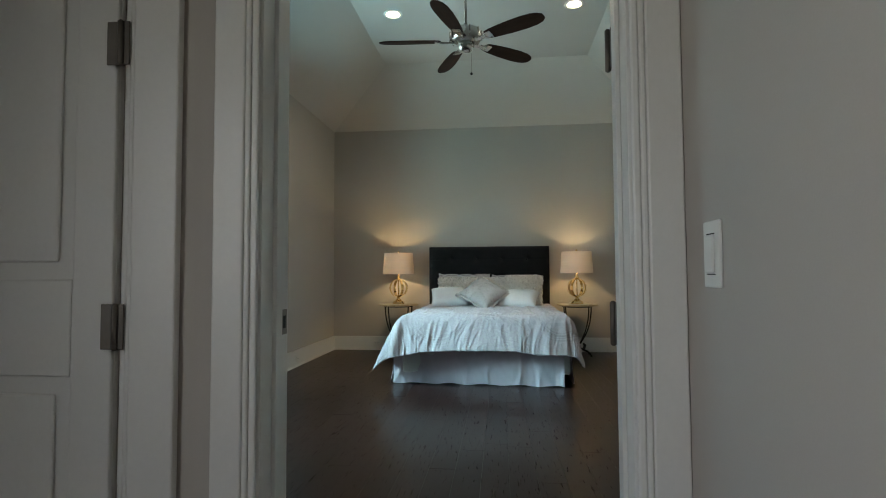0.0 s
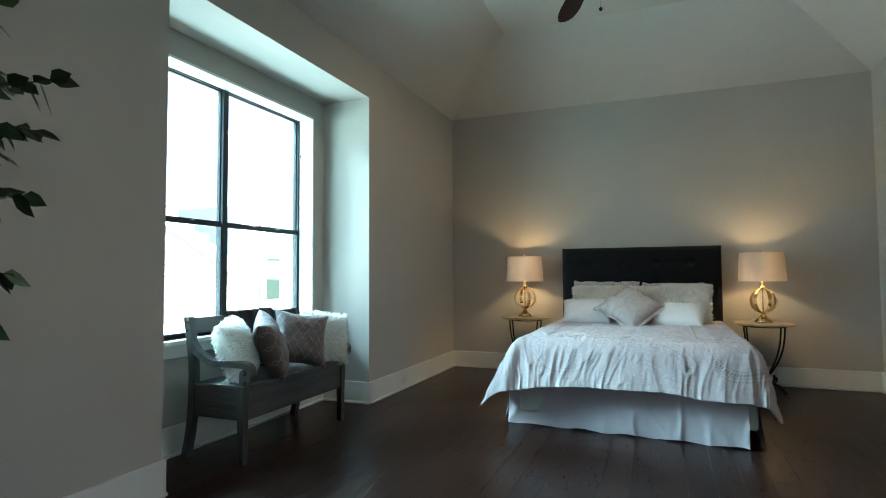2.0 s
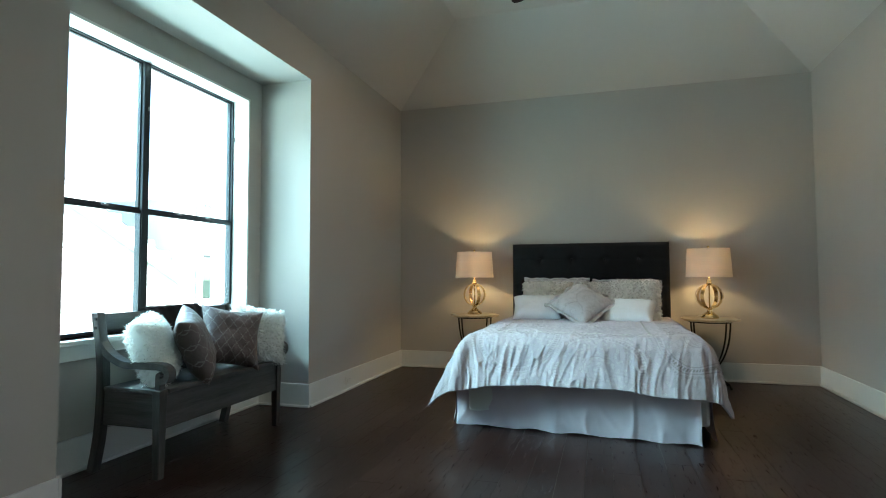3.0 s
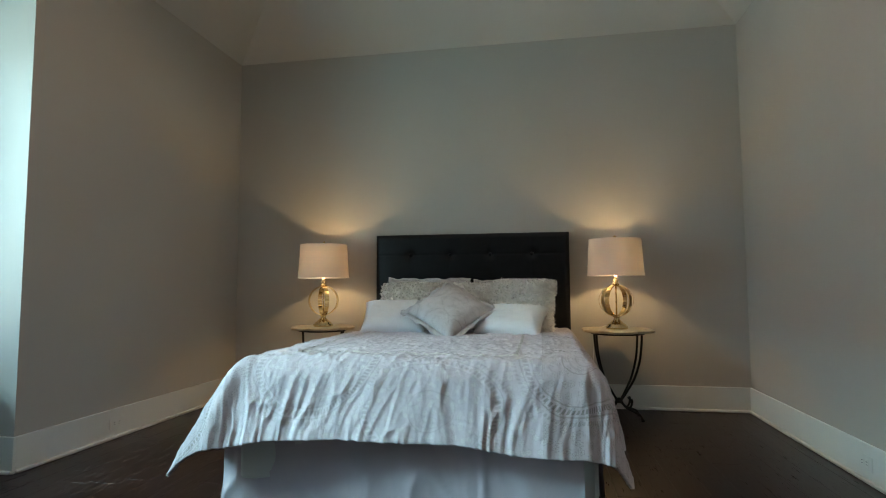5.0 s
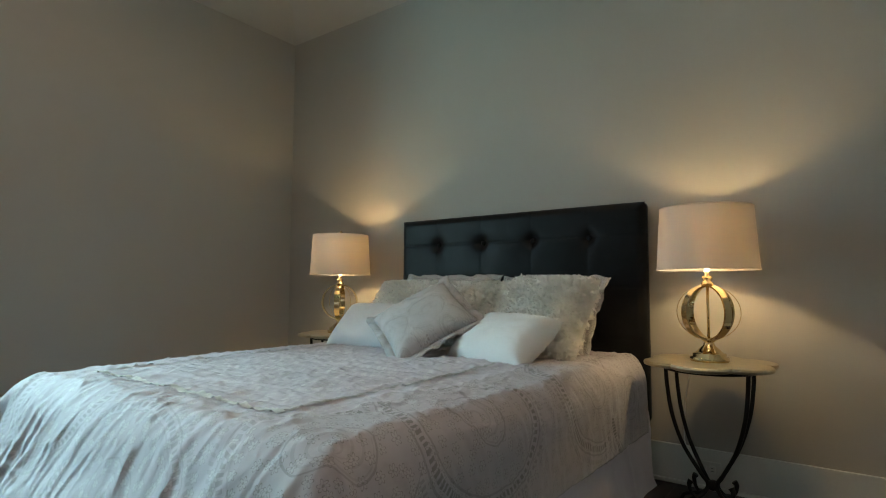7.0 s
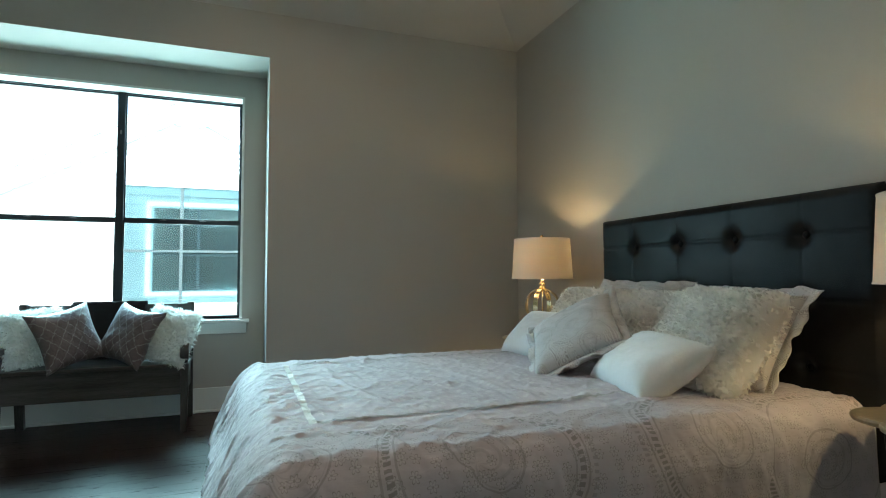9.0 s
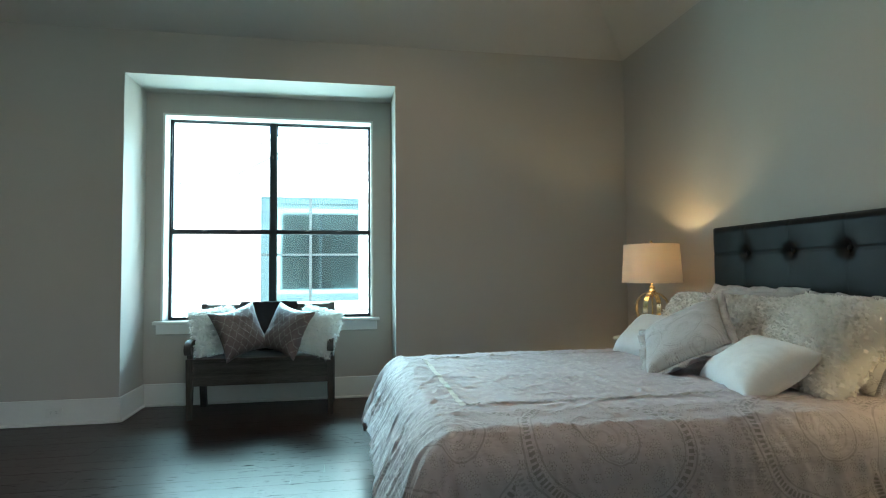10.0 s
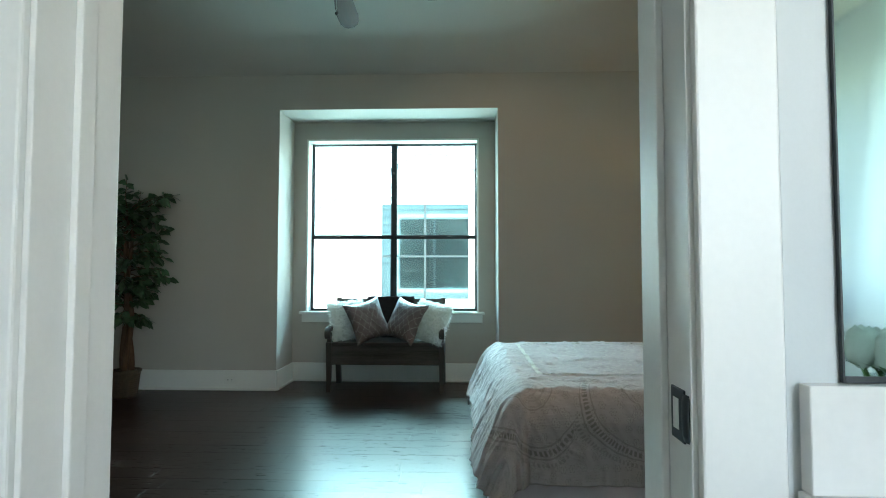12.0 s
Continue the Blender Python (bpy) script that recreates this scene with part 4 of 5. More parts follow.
    for i in range(nu - 1):
        for j in range(nv - 1):
            f = bm.faces.new((grid[i][j], grid[i][j + 1], grid[i + 1][j + 1], grid[i + 1][j]))
            for lp, (p, q) in zip(f.loops, ((i, j), (i, j + 1), (i + 1, j + 1), (i + 1, j))):
                lp[uvl].uv = (su[p], sv[q])
    return bm, su, sv, grid


bm, su, sv, _ = comforter()
quilt = part("comforter", bm, M_PAISLEY, None, smooth=True)
tagged(quilt, "wrinkled pale grey paisley comforter draped over the bed", "comforter")
sol = quilt.modifiers.new("thick", "SOLIDIFY")
sol.thickness, sol.offset = 0.016, -1.0


def ribbon(u0, u1, v0, v1, rungs):
    """A flat pleated band sewn on the comforter between two cloth coordinates."""
    me = quilt.data
    nv = len(sv)
    i0, i1 = int(np.searchsorted(su, u0)), int(np.searchsorted(su, u1))
    j0, j1 = int(np.searchsorted(sv, v0)), int(np.searchsorted(sv, v1))
    bm = bmesh.new()
    g = {}
    for i in range(i0, i1 + 1):
        for j in range(j0, j1 + 1):
            g[i, j] = bm.verts.new(Vector(me.vertices[i * nv + j].co) + Vector((0, 0, 0.003 + 0.002 * (rungs and i % 4 < 2))))
    for i in range(i0, i1):
        for j in range(j0, j1):
            bm.faces.new((g[i, j], g[i, j + 1], g[i + 1, j + 1], g[i + 1, j]))
    return bm


part("ribbon_band", ribbon(-0.62, 0.47, 1.805, 1.828, True), M_LADDER, quilt, "pale laddered ribbon band", True)
for u in (0.452, -0.62):
    part("ribbon_band", ribbon(u, u + 0.014, 0.45, 1.805, False), M_RIBBON, quilt, "narrow silver ribbon band", True)

# ---- pillows ----


def pillow_bm(w, h, t, seed, flange=0.0, n=36, corner=0.06):
    """A stuffed pillow in its own xz plane, thickness along y, drawn in at the sides; base at z = 0."""
    bm = bmesh.new()
    uvl = bm.loops.layers.uv.new("UVMap")
    sides = []
    for s in (-1, 1):
        g = []
        for i in range(n + 1):
            line = []
            for j in range(n + 1):
                u, v = 2 * i / n - 1, 2 * j / n - 1
                pinch_u = 1 - corner * (1 - v * v) ** 1.0
                pinch_v = 1 - corner * (1 - u * u) ** 1.0
                x = u * w / 2 * pinch_u
                z = v * h / 2 * pinch_v
                e = max(0.0, (1 - u ** 4) * (1 - v ** 4))
                y = s * t / 2 * e ** 0.55
                y += s * 0.006 * noise.noise((u * 3 + seed, v * 3, s)) * e + 0.004 * noise.noise((u * 9 + seed, v * 9, s)) * e
                if i in (0, n) or j in (0, n):
                    y = 0.0
                line.append((x, y, z + h / 2))
            g.append(line)
        sides.append(g)
    verts = {}

    def vert(s, i, j):
        key = (0 if i in (0, n) or j in (0, n) else s, i, j)
        if key not in verts:
            verts[key] = bm.verts.new(sides[s][i][j])
        return verts[key]
    for s in (0, 1):
        for i in range(n):
            for j in range(n):
                q = [(i, j), (i + 1, j), (i + 1, j + 1), (i, j + 1)]
                if s == 1:
                    q.reverse()
                f = bm.faces.new([vert(s, *p) for p in q])
                for lp, p in zip(f.loops, q):
                    lp[uvl].uv = (p[0] / n * w + seed * 0.37, p[1] / n * h + seed * 0.11)
    return bm


def flange_bm(w, h, seed, wide=0.04):
    """A flat ruffled border round a sham."""
    bm = bmesh.new()
    uvl = bm.loops.layers.uv.new("UVMap")
    loop = []
    n = 40
    for k in range(4 * n):
        s, t = divmod(k, n)
        u = t / n * 2 - 1
        p = ((u, -1), (1, u), (-u, 1), (-1, -u))[s]
        loop.append(p)
    inner, outer = [], []
    for k, (u, v) in enumerate(loop):
        pu, pv = 1 - 0.05 * (1 - v * v), 1 - 0.05 * (1 - u * u)
        x, z = u * w / 2 * pu, v * h / 2 * pv
        wob = 0.008 * math.sin(k * 0.55 + seed) + 0.022 * noise.noise((k * 0.16, seed * 3.1, 0)) + 0.006 * math.sin(k * 1.1)
        inner.append(bm.verts.new((x * 0.985, 0, z * 0.985 + h / 2)))
        outer.append(bm.verts.new((x + wide * u * 0.9, wob, z + wide * v * 0.9 + h / 2)))
    m = len(loop)
    for k in range(m):
        f = bm.faces.new((inner[k], inner[(k + 1) % m], outer[(k + 1) % m], outer[k]))
        for lp in f.loops:
            lp[uvl].uv = (lp.vert.co.x, lp.vert.co.z)
    bmesh.ops.recalc_face_normals(bm, faces=bm.faces[:])
    bmesh.ops.solidify(bm, geom=bm.faces[:], thickness=0.004)
    return bm


def pile_bm(w, h, t, seed, count, length, wide):
    """Short curled tufts standing all over a pillow's faces."""
    rng = random.Random(seed)
    verts, faces = [], []
    for _ in range(count):
        s = rng.choice((-1, -1, -1, 1))
        u, v = rng.uniform(-1, 1), rng.uniform(-1, 1)
        e = max(0.0, (1 - u ** 4) * (1 - v ** 4))
        pu, pv = 1 - 0.06 * (1 - v * v), 1 - 0.06 * (1 - u * u)
        p = Vector((u * w / 2 * pu, s * t / 2 * e ** 0.55, v * h / 2 * pv + h / 2))
        nrm = Vector((u ** 3 * 0.9, s * (0.25 + e), v ** 3 * 0.9)).normalized()
        d = (nrm * 0.5 + Vector((rng.uniform(-1, 1), rng.uniform(-1, 1), rng.uniform(-1.1, 0.8))) * 0.8).normalized()
        side = d.cross(nrm + Vector((rng.uniform(-1, 1), rng.uniform(-1, 1), rng.uniform(-1, 1))) * 0.45).normalized() * wide * rng.uniform(0.6, 1.3)
        ln = length * rng.uniform(0.6, 1.25)
        tip = p + d * ln + Vector((rng.uniform(-1, 1), rng.uniform(-1, 1), rng.uniform(-1.4, 0.4))) * ln * 0.3
        midp = p + d * ln * 0.55
        k = len(verts)
        verts += [p - side * 0.6, p + side * 0.6, midp + side, midp - side, tip]
        faces += [(k, k + 1, k + 2, k + 3), (k + 3, k + 2, k + 4)]
    me = bpy.data.meshes.new("pile")
    me.from_pydata([tuple(v) for v in verts], [], faces)
    for p in me.polygons:
        p.use_smooth = True
    return me


def pillow(name, at, turn, lean, w, h, t, material, label, seed, roll=0.0, flange=False, pile=0, pile_len=0.02, pile_wide=0.005, group=""):
    """A pillow standing on its lower edge at a place; lean tips its top back (+y before the turn)."""
    root = thing(name, (0, 0, 0), label, "pillow", group)
    root.matrix_world = pose(*at, 0, 0, turn) @ pose(0, 0, 0, -lean, 0, 0) @ Matrix.Translation((0, 0, h / 2)) @ pose(0, 0, 0, 0, roll, 0) @ Matrix.Translation((0, 0, -h / 2))
    body = part("cover", pillow_bm(w, h, t, seed, corner=0.15 if material is M_MAUVE else 0.06), material, root, smooth=True)
    if flange:
        part("flange", flange_bm(w, h, seed), material, root, smooth=True)
    if pile:
        me = pile_bm(w, h, t, seed, pile, pile_len, pile_wide)
        me.materials.append(material)
        p = new("shag", me)
        p.parent = root
        p["kind"] = "stuff"
    return root


BZ = BTOP + 0.025
G = "pillows on the bed"
pillow("pillow", (-0.36, 7.40, BZ), 2, 33, 0.62, 0.45, 0.16, M_SHAM, "grey paisley pillow sham leaning on the headboard", 1, flange=True, group=G)
pillow("pillow", (0.30, 7.39, BZ), -5, 32, 0.57, 0.42, 0.15, M_SHAM, "grey paisley pillow sham leaning on the headboard", 2, flange=True, group=G)
pillow("pillow", (-0.04, 7.27, BZ), -1, 34, 0.48, 0.42, 0.18, M_FLEECE, "ivory shaggy pillow between two like it", 8, pile=5600, pile_len=0.020, pile_wide=0.008, group=G)
pillow("pillow", (-0.43, 7.18, BZ), 4, 36, 0.50, 0.43, 0.20, M_FLEECE, "ivory shaggy pillow leaning on a paisley sham", 3, pile=6000, pile_len=0.020, pile_wide=0.008, group=G)
pillow("pillow", (0.385, 7.165, BZ), -7, 38, 0.49, 0.46, 0.24, M_FLEECE, "ivory shaggy pillow leaning on a paisley sham", 4, pile=6500, pile_len=0.020, pile_wide=0.008, group=G)
pillow("pillow", (-0.50, 6.98, BZ), 6, 48, 0.47, 0.32, 0.17, M_SHEET, "small white quilted pillow leaning on a shaggy pillow", 5, group=G)
pillow("pillow", (0.30, 6.92, BZ), -14, 58, 0.47, 0.33, 0.17, M_SHEET, "small white quilted pillow leaning on a shaggy pillow", 6, group=G)
pillow("pillow", (-0.075, 6.85, BZ + 0.03), 6, 51, 0.42, 0.42, 0.15, M_SHAM, "square grey paisley pillow set on its corner", 7, roll=42, flange=True, group=G)

# ---- side tables ----


TZ = 0.6635


def side_table():
    t = thing("side_table", (1.10, 7.53, 0), "champagne scalloped side table on curved black iron legs", "side table", "side tables by the bed")
    bm = bmesh.new()
    n = 96
    rings = []
    for z, k in ((0.640, 0.93), (0.644, 0.985), (0.654, 1.0), (0.661, 0.985), (TZ, 0.95)):
        ring = []
        for i in range(n):
            a = 2 * math.pi * i / n
            r = (0.230 + 0.046 * abs(math.sin(3 * a)) ** 0.8) * k
            ring.append(bm.verts.new((r * math.cos(a), r * math.sin(a), z)))
        rings.append(ring)
    for p, q in zip(rings, rings[1:]):
        for i in range(n):
            bm.faces.new((p[i], p[(i + 1) % n], q[(i + 1) % n], q[i]))
    bm.faces.new(rings[0][::-1])
    bm.faces.new(rings[-1])
    part("tabletop", bm, M_CHAMP, t, "champagne leaf scalloped tabletop")
    part("ring", tube(bmesh.new(), [(0.19 * math.cos(a), 0.19 * math.sin(a), 0.632) for a in (2 * math.pi * i / 40 for i in range(40))], 0.007, 8, True), M_IRON, t, smooth=True)
    part("collar", lathe(bmesh.new(), [(0.016, 0.115), (0.024, 0.122), (0.024, 0.145), (0.016, 0.152)], (0, 0, 0), 20), M_IRON, t, smooth=True)
    for k in range(4):
        a = radians((30, 150, 210, 330)[k])
        d = Vector((math.cos(a), math.sin(a), 0))
        pts = [d * r + Vector((0, 0, z)) for r, z in ((0.185, 0.635), (0.18, 0.55), (0.162, 0.43), (0.118, 0.30), (0.05, 0.185), (0.020, 0.135), (0.05, 0.09), (0.11, 0.065), (0.155, 0.045), (0.175, 0.012))]
        leg = part("leg", tube(bmesh.new(), curve_through(pts, 8), 0.0085, 10), M_IRON, t, "black wrought-iron leg", True)
        curl = [d * r + Vector((0, 0, z)) for r, z in ((0.075, 0.085), (0.092, 0.105), (0.098, 0.135), (0.090, 0.15))]
        part("curl", tube(bmesh.new(), curve_through(curl, 6), lambda u: 0.007 + 0.006 * u * u, 10), M_IRON, leg, smooth=True)
        part("foot", lathe(bmesh.new(), [(0.006, 0.0), (0.013, 0.004), (0.013, 0.014), (0.006, 0.02)], tuple(d * 0.176), 14), M_IRON, leg, smooth=True)
    return t


table_r = side_table()
table_l = copy_thing(table_r, pose(-1.245, 7.53, 0, 0, 0, 25))

# ---- table lamps ----


def table_lamp(at, turn):
    L = thing("table_lamp", at, "lit champagne brass lamp with ring cage and linen drum shade", "lamp", "lamps by the bed", turn)
    part("base", lathe(bmesh.new(), [(0.078, 0), (0.080, 0.006), (0.080, 0.018), (0.068, 0.022), (0.068, 0.034), (0.056, 0.038), (0.040, 0.055), (0.024, 0.07), (0.020, 0.085), (0.030, 0.092), (0.030, 0.10), (0.016, 0.106)], steps=40), M_GOLD, L, smooth=True)
    part("stem", lathe(bmesh.new(), [(0.006, 0.1), (0.006, 0.36)], steps=12), M_GOLD, L, smooth=True)
    zc, ra, rb = 0.218, 0.120, 0.122
    for k in range(2):
        a = math.pi / 2 * k - 0.1 - math.pi / 4
        bm = bmesh.new()
        n = 56
        d = Vector((math.cos(a), math.sin(a), 0))
        s = Vector((-math.sin(a), math.cos(a), 0))
        wide, thick = 0.0165, 0.004
        rows = []
        for i in range(n):
            t = 2 * math.pi * i / n
            c = d * (ra * math.sin(t)) + Vector((0, 0, zc + rb * math.cos(t)))
            o = (d * math.sin(t) / ra + Vector((0, 0, math.cos(t) / rb))).normalized()
            rows.append([bm.verts.new(c + s * wide * p + o * thick * q) for p, q in ((-1, -1), (1, -1), (1, 1), (-1, 1))])
        for i in range(n):
            p, q = rows[i], rows[(i + 1) % n]
            for j in range(4):
                bm.faces.new((p[j], p[(j + 1) % 4], q[(j + 1) % 4], q[j]))
        part("cage_band", bm, M_GOLD, L)
    part("wire_ring", tube(bmesh.new(), [(0.128 * math.cos(-0.1) * math.sin(t), 0.128 * math.sin(-0.1) * math.sin(t), zc + 0.122 * math.cos(t)) for t in (2 * math.pi * i / 60 for i in range(60))], 0.0014, 6, True), M_GOLD, L, smooth=True)
    part("neck", lathe(bmesh.new(), [(0.012, 0.338), (0.026, 0.345), (0.026, 0.352), (0.016, 0.36), (0.022, 0.372), (0.022, 0.38), (0.009, 0.386), (0.009, 0.405)], steps=28), M_GOLD, L, smooth=True)
    part("bulb", lathe(bmesh.new(), [(0.010, 0.405), (0.011, 0.440), (0.020, 0.458), (0.024, 0.475), (0.020, 0.492), (0.004, 0.502)], steps=24), M_BULB, L, smooth=True)
    # open drum shade with a slight taper, a rim at each end
    bm = bmesh.new()
    n = 72
    prof = [(0.209, 0.412), (0.208, 0.416), (0.200, 0.55), (0.1915, 0.690), (0.191, 0.694)]
    prof = prof + [(r - 0.0025, z) for r, z in prof[::-1]]
    rings = [[bm.verts.new((r * math.cos(2 * math.pi * i / n), r * math.sin(2 * math.pi * i / n), z)) for i in range(n)] for r, z in prof]
    for p, q in zip(rings, rings[1:] + rings[:1]):
        for i in range(n):
            bm.faces.new((p[i], p[(i + 1) % n], q[(i + 1) % n], q[i]))
    sh = part("shade", bm, M_SHADE, L, "beige linen drum shade", True)
    for r, z in ((0.209, 0.412), (0.191, 0.694)):
        part("trim", tube(bmesh.new(), [(r * math.cos(2 * math.pi * i / 60), r * math.sin(2 * math.pi * i / 60), z) for i in range(60)], 0.0025, 6, True), M_SHADE, sh, smooth=True)
    sp = bmesh.new()
    for k in range(3):
        a = 2.1 * k
        tube(sp, [(0, 0, 0.675), (0.189 * math.cos(a), 0.189 * math.sin(a), 0.688)], 0.002, 6)
    part("spider", sp, M_GOLD, sh)
    hp = bmesh.new()
    tube(hp, curve_through([(0.010, 0, 0.425), (0.055, 0, 0.50), (0.04, 0, 0.60), (0.0, 0, 0.68), (-0.04, 0, 0.60), (-0.055, 0, 0.50), (-0.010, 0, 0.425)], 6), 0.0018, 6)
    part("harp", hp, M_GOLD, L)
    part("finial", lathe(bmesh.new(), [(0.004, 0.676), (0.004, 0.70), (0.008, 0.704), (0.012, 0.714), (0.008, 0.724), (0.002, 0.727)], steps=18), M_GOLD, L, smooth=True)
    for ob in L.children_recursive:
        ob.data.transform(Matrix.Diagonal((1, 1, 0.972, 1)))
    return L


lamp_r = table_lamp((1.10, 7.535, TZ), 10)
lamp_l = copy_thing(lamp_r, pose(-1.245, 7.535, TZ, 0, 0, -3))
part("cord", tube(bmesh.new(), curve_through([(0.0, 0.08, 0.01), (-0.05, 0.2, 0.0), (-0.1, 0.27, -0.15), (-0.12, 0.24, -0.4), (-0.09, 0.325, -0.52)], 8), 0.003, 6), M_PLASTIC, lamp_r, "pale lamp cord", True)
bulb("bedside_lamp_light", (1.10, 7.535, TZ + 0.54), 0.92, WARM, 0.022)
bulb("bedside_lamp_light", (-1.245, 7.535, TZ + 0.54), 0.92, WARM, 0.022)

# ---- bench ----


def bench():
    BXF, BXB, Y0, Y1 = -2.165, -2.61, 4.10, 5.24
    b = thing("bench", ((BXF + BXB) / 2, (Y0 + Y1) / 2, 0), "grey-washed wooden storage bench with scrolled arms", "bench")
    o = Vector(((BXF + BXB) / 2, (Y0 + Y1) / 2, 0))

    def p(name, bm, mat=M_BENCH, label="", smooth=False, parent=None):
        ob = part(name, bm, mat, parent or b, label, smooth)
        if parent is None:
            ob.location = -o
        return ob
    # front legs taper and the back ones sweep out
    for y in (Y0, Y1 - 0.055):
        bm = bmesh.new()
        box(bm, (BXF - 0.055, y, 0), (BXF, y + 0.055, 0.475), 0.004)
        for v in bm.verts:
            if v.co.z < 0.2:
                v.co.x = BXF - 0.0275 + (v.co.x - BXF + 0.0275) * 0.72
                v.co.y = y + 0.0275 + (v.co.y - y - 0.0275) * 0.72
        p("leg", bm, M_BENCHZ)
        pts = [(BXB - 0.055, 0.0), (BXB - 0.015, 0.2), (BXB, 0.42), (BXB - 0.005, 0.62), (BXB - 0.05, 0.885)]
        bm = bmesh.new()
        prof = curve_through([(x, 0, z) for x, z in pts], 8)
        rows = []
        for c in prof:
            rows.append([bm.verts.new((c.x + dx, y + dy, c.z)) for dx, dy in ((0, 0), (0.05, 0), (0.05, 0.05), (0, 0.05))])
        for q, r in zip(rows, rows[1:]):
            for k in range(4):
                bm.faces.new((q[k], q[(k + 1) % 4], r[(k + 1) % 4], r[k]))
        bm.faces.new(rows[0][::-1])
        bm.faces.new(rows[-1])
        bmesh.ops.bevel(bm, geom=bm.edges[:], offset=0.003, segments=1, affect="EDGES")
        p("back_post", bm, M_BENCHZ)
        # arm: sweeps down from the back post and ends in a scroll over the front leg
        yc = y + 0.027
        path = curve_through([(BXB - 0.0, 0, 0.73), (BXB + 0.07, 0, 0.655), (BXB + 0.18, 0, 0.605), (BXB + 0.32, 0, 0.602), (BXF - 0.01, 0, 0.60), (BXF + 0.035, 0, 0.575), (BXF + 0.03, 0, 0.535), (BXF - 0.005, 0, 0.525), (BXF - 0.022, 0, 0.55), (BXF - 0.005, 0, 0.566)], 8)
        bm = bmesh.new()
        rows = []
        n = len(path)
        for i, c in enumerate(path):
            d = (path[min(i + 1, n - 1)] - path[max(i - 1, 0)]).normalized()
            up = Vector((-d.z, 0, d.x))
            h = 0.019 - 0.009 * (i / n) ** 3
            rows.append([bm.verts.new(c + up * h * s + Vector((0, yc + w, 0))) for s, w in ((-1, -0.026), (1, -0.026), (1, 0.026), (-1, 0.026))])
        for q, r in zip(rows, rows[1:]):
            for k in range(4):
                bm.faces.new((q[k], q[(k + 1) % 4], r[(k + 1) % 4], r[k]))
        bm.faces.new(rows[0][::-1])
        bm.faces.new(rows[-1])
        p("arm", bm, M_BENCH, "scrolled grey-washed arm")
        p("arm_post", boxes(((BXF - 0.045, y + 0.008, 0.475), (BXF - 0.01, y + 0.047, 0.545)), bevel=0.004), M_BENCHZ)
        p("side_panel", boxes(((BXB + 0.04, y + 0.014, 0.265), (BXF - 0.05, y + 0.036, 0.452)), bevel=0.003), wood_x)
    p("front_panel", boxes(((BXF - 0.034, Y0 + 0.05, 0.262), (BXF - 0.012, Y1 - 0.05, 0.452)), bevel=0.003))
    p("back_panel", boxes(((BXB + 0.005, Y0 + 0.045, 0.262), (BXB + 0.027, Y1 - 0.045, 0.452)), bevel=0.003))
    p("bottom", boxes(((BXB + 0.03, Y0 + 0.04, 0.266), (BXF - 0.036, Y1 - 0.04, 0.28))))
    p("seat", boxes(((BXB + 0.052, Y0 + 0.004, 0.454), (BXF - 0.058, Y1 - 0.004, 0.477)), ((BXF - 0.058, Y0 + 0.058, 0.454), (BXF + 0.01, Y1 - 0.058, 0.477)), bevel=0.004), M_BENCH, "grey-washed hinged seat lid")
    for z0, z1, dx in ((0.775, 0.875, -0.035), (0.60, 0.66, -0.004)):
        p("back_rail", boxes(((BXB + dx, Y0 + 0.048, z0), (BXB + dx + 0.024, Y1 - 0.048, z1)), bevel=0.004))
    for z in (0.80, 0.85):
        p("peg", boxes(((BXB - 0.02, Y0 - 0.003, z - 0.008), (BXB - 0.004, Y0 + 0.002, z + 0.008)), bevel=0.001), M_HOLE)
    return b


wood_x = wood("grey_washed_wood_across", (0.017, 0.0155, 0.0145), (0.105, 0.099, 0.092), 0.45, "x", 2.2, 0.4, False, 0.25)
bench()

SEAT = 0.478
G = "pillows on the bench"
pillow("pillow", (-2.32, 4.30, SEAT + 0.01), 122, 20, 0.37, 0.39, 0.17, M_SHAG, "white shaggy square pillow on the bench", 11, pile=7000, pile_len=0.030, pile_wide=0.0035, roll=-5, group=G)
pillow("pillow", (-2.21, 4.53, SEAT + 0.0), 124, 22, 0.40, 0.43, 0.17, M_MAUVE, "mauve-grey embroidered pillow leaning on a shaggy one", 12, roll=-13, group=G)
pillow("pillow", (-2.24, 4.80, SEAT + 0.0), 54, 24, 0.42, 0.43, 0.17, M_MAUVE, "mauve-grey embroidered trellis pillow on the bench", 13, roll=11, group=G)
pillow("pillow", (-2.22, 5.07, SEAT + 0.005), 60, 20, 0.38, 0.39, 0.17, M_SHAG, "white shaggy square pillow on the bench", 14, pile=7000, pile_len=0.030, pile_wide=0.0035, roll=10, group=G)

# throw folded over the back rail
bm = bmesh.new()
path = curve_through([(-2.50, 0, 0.484), (-2.560, 0, 0.49), (-2.578, 0, 0.60), (-2.592, 0, 0.74), (-2.612, 0, 0.86), (-2.630, 0, 0.893), (-2.650, 0, 0.885), (-2.657, 0, 0.80), (-2.66, 0, 0.66)], 8)
rows = []
for i, c in enumerate(path):
    line = []
    for j in range(31):
        y = 4.42 + 0.49 * j / 30
        rip = 0.006 * math.sin(y * 40 + i * 0.1) + 0.006 * noise.noise((y * 12, i * 0.2, 5))
        line.append(bm.verts.new((c.x + abs(rip), y + 0.01 * noise.noise((i * 0.2, j, 1)), c.z + abs(rip) * 0.6)))
    rows.append(line)
for q, r in zip(rows, rows[1:]):
    for j in range(30):
        bm.faces.new((q[j], q[j + 1], r[j + 1], r[j]))
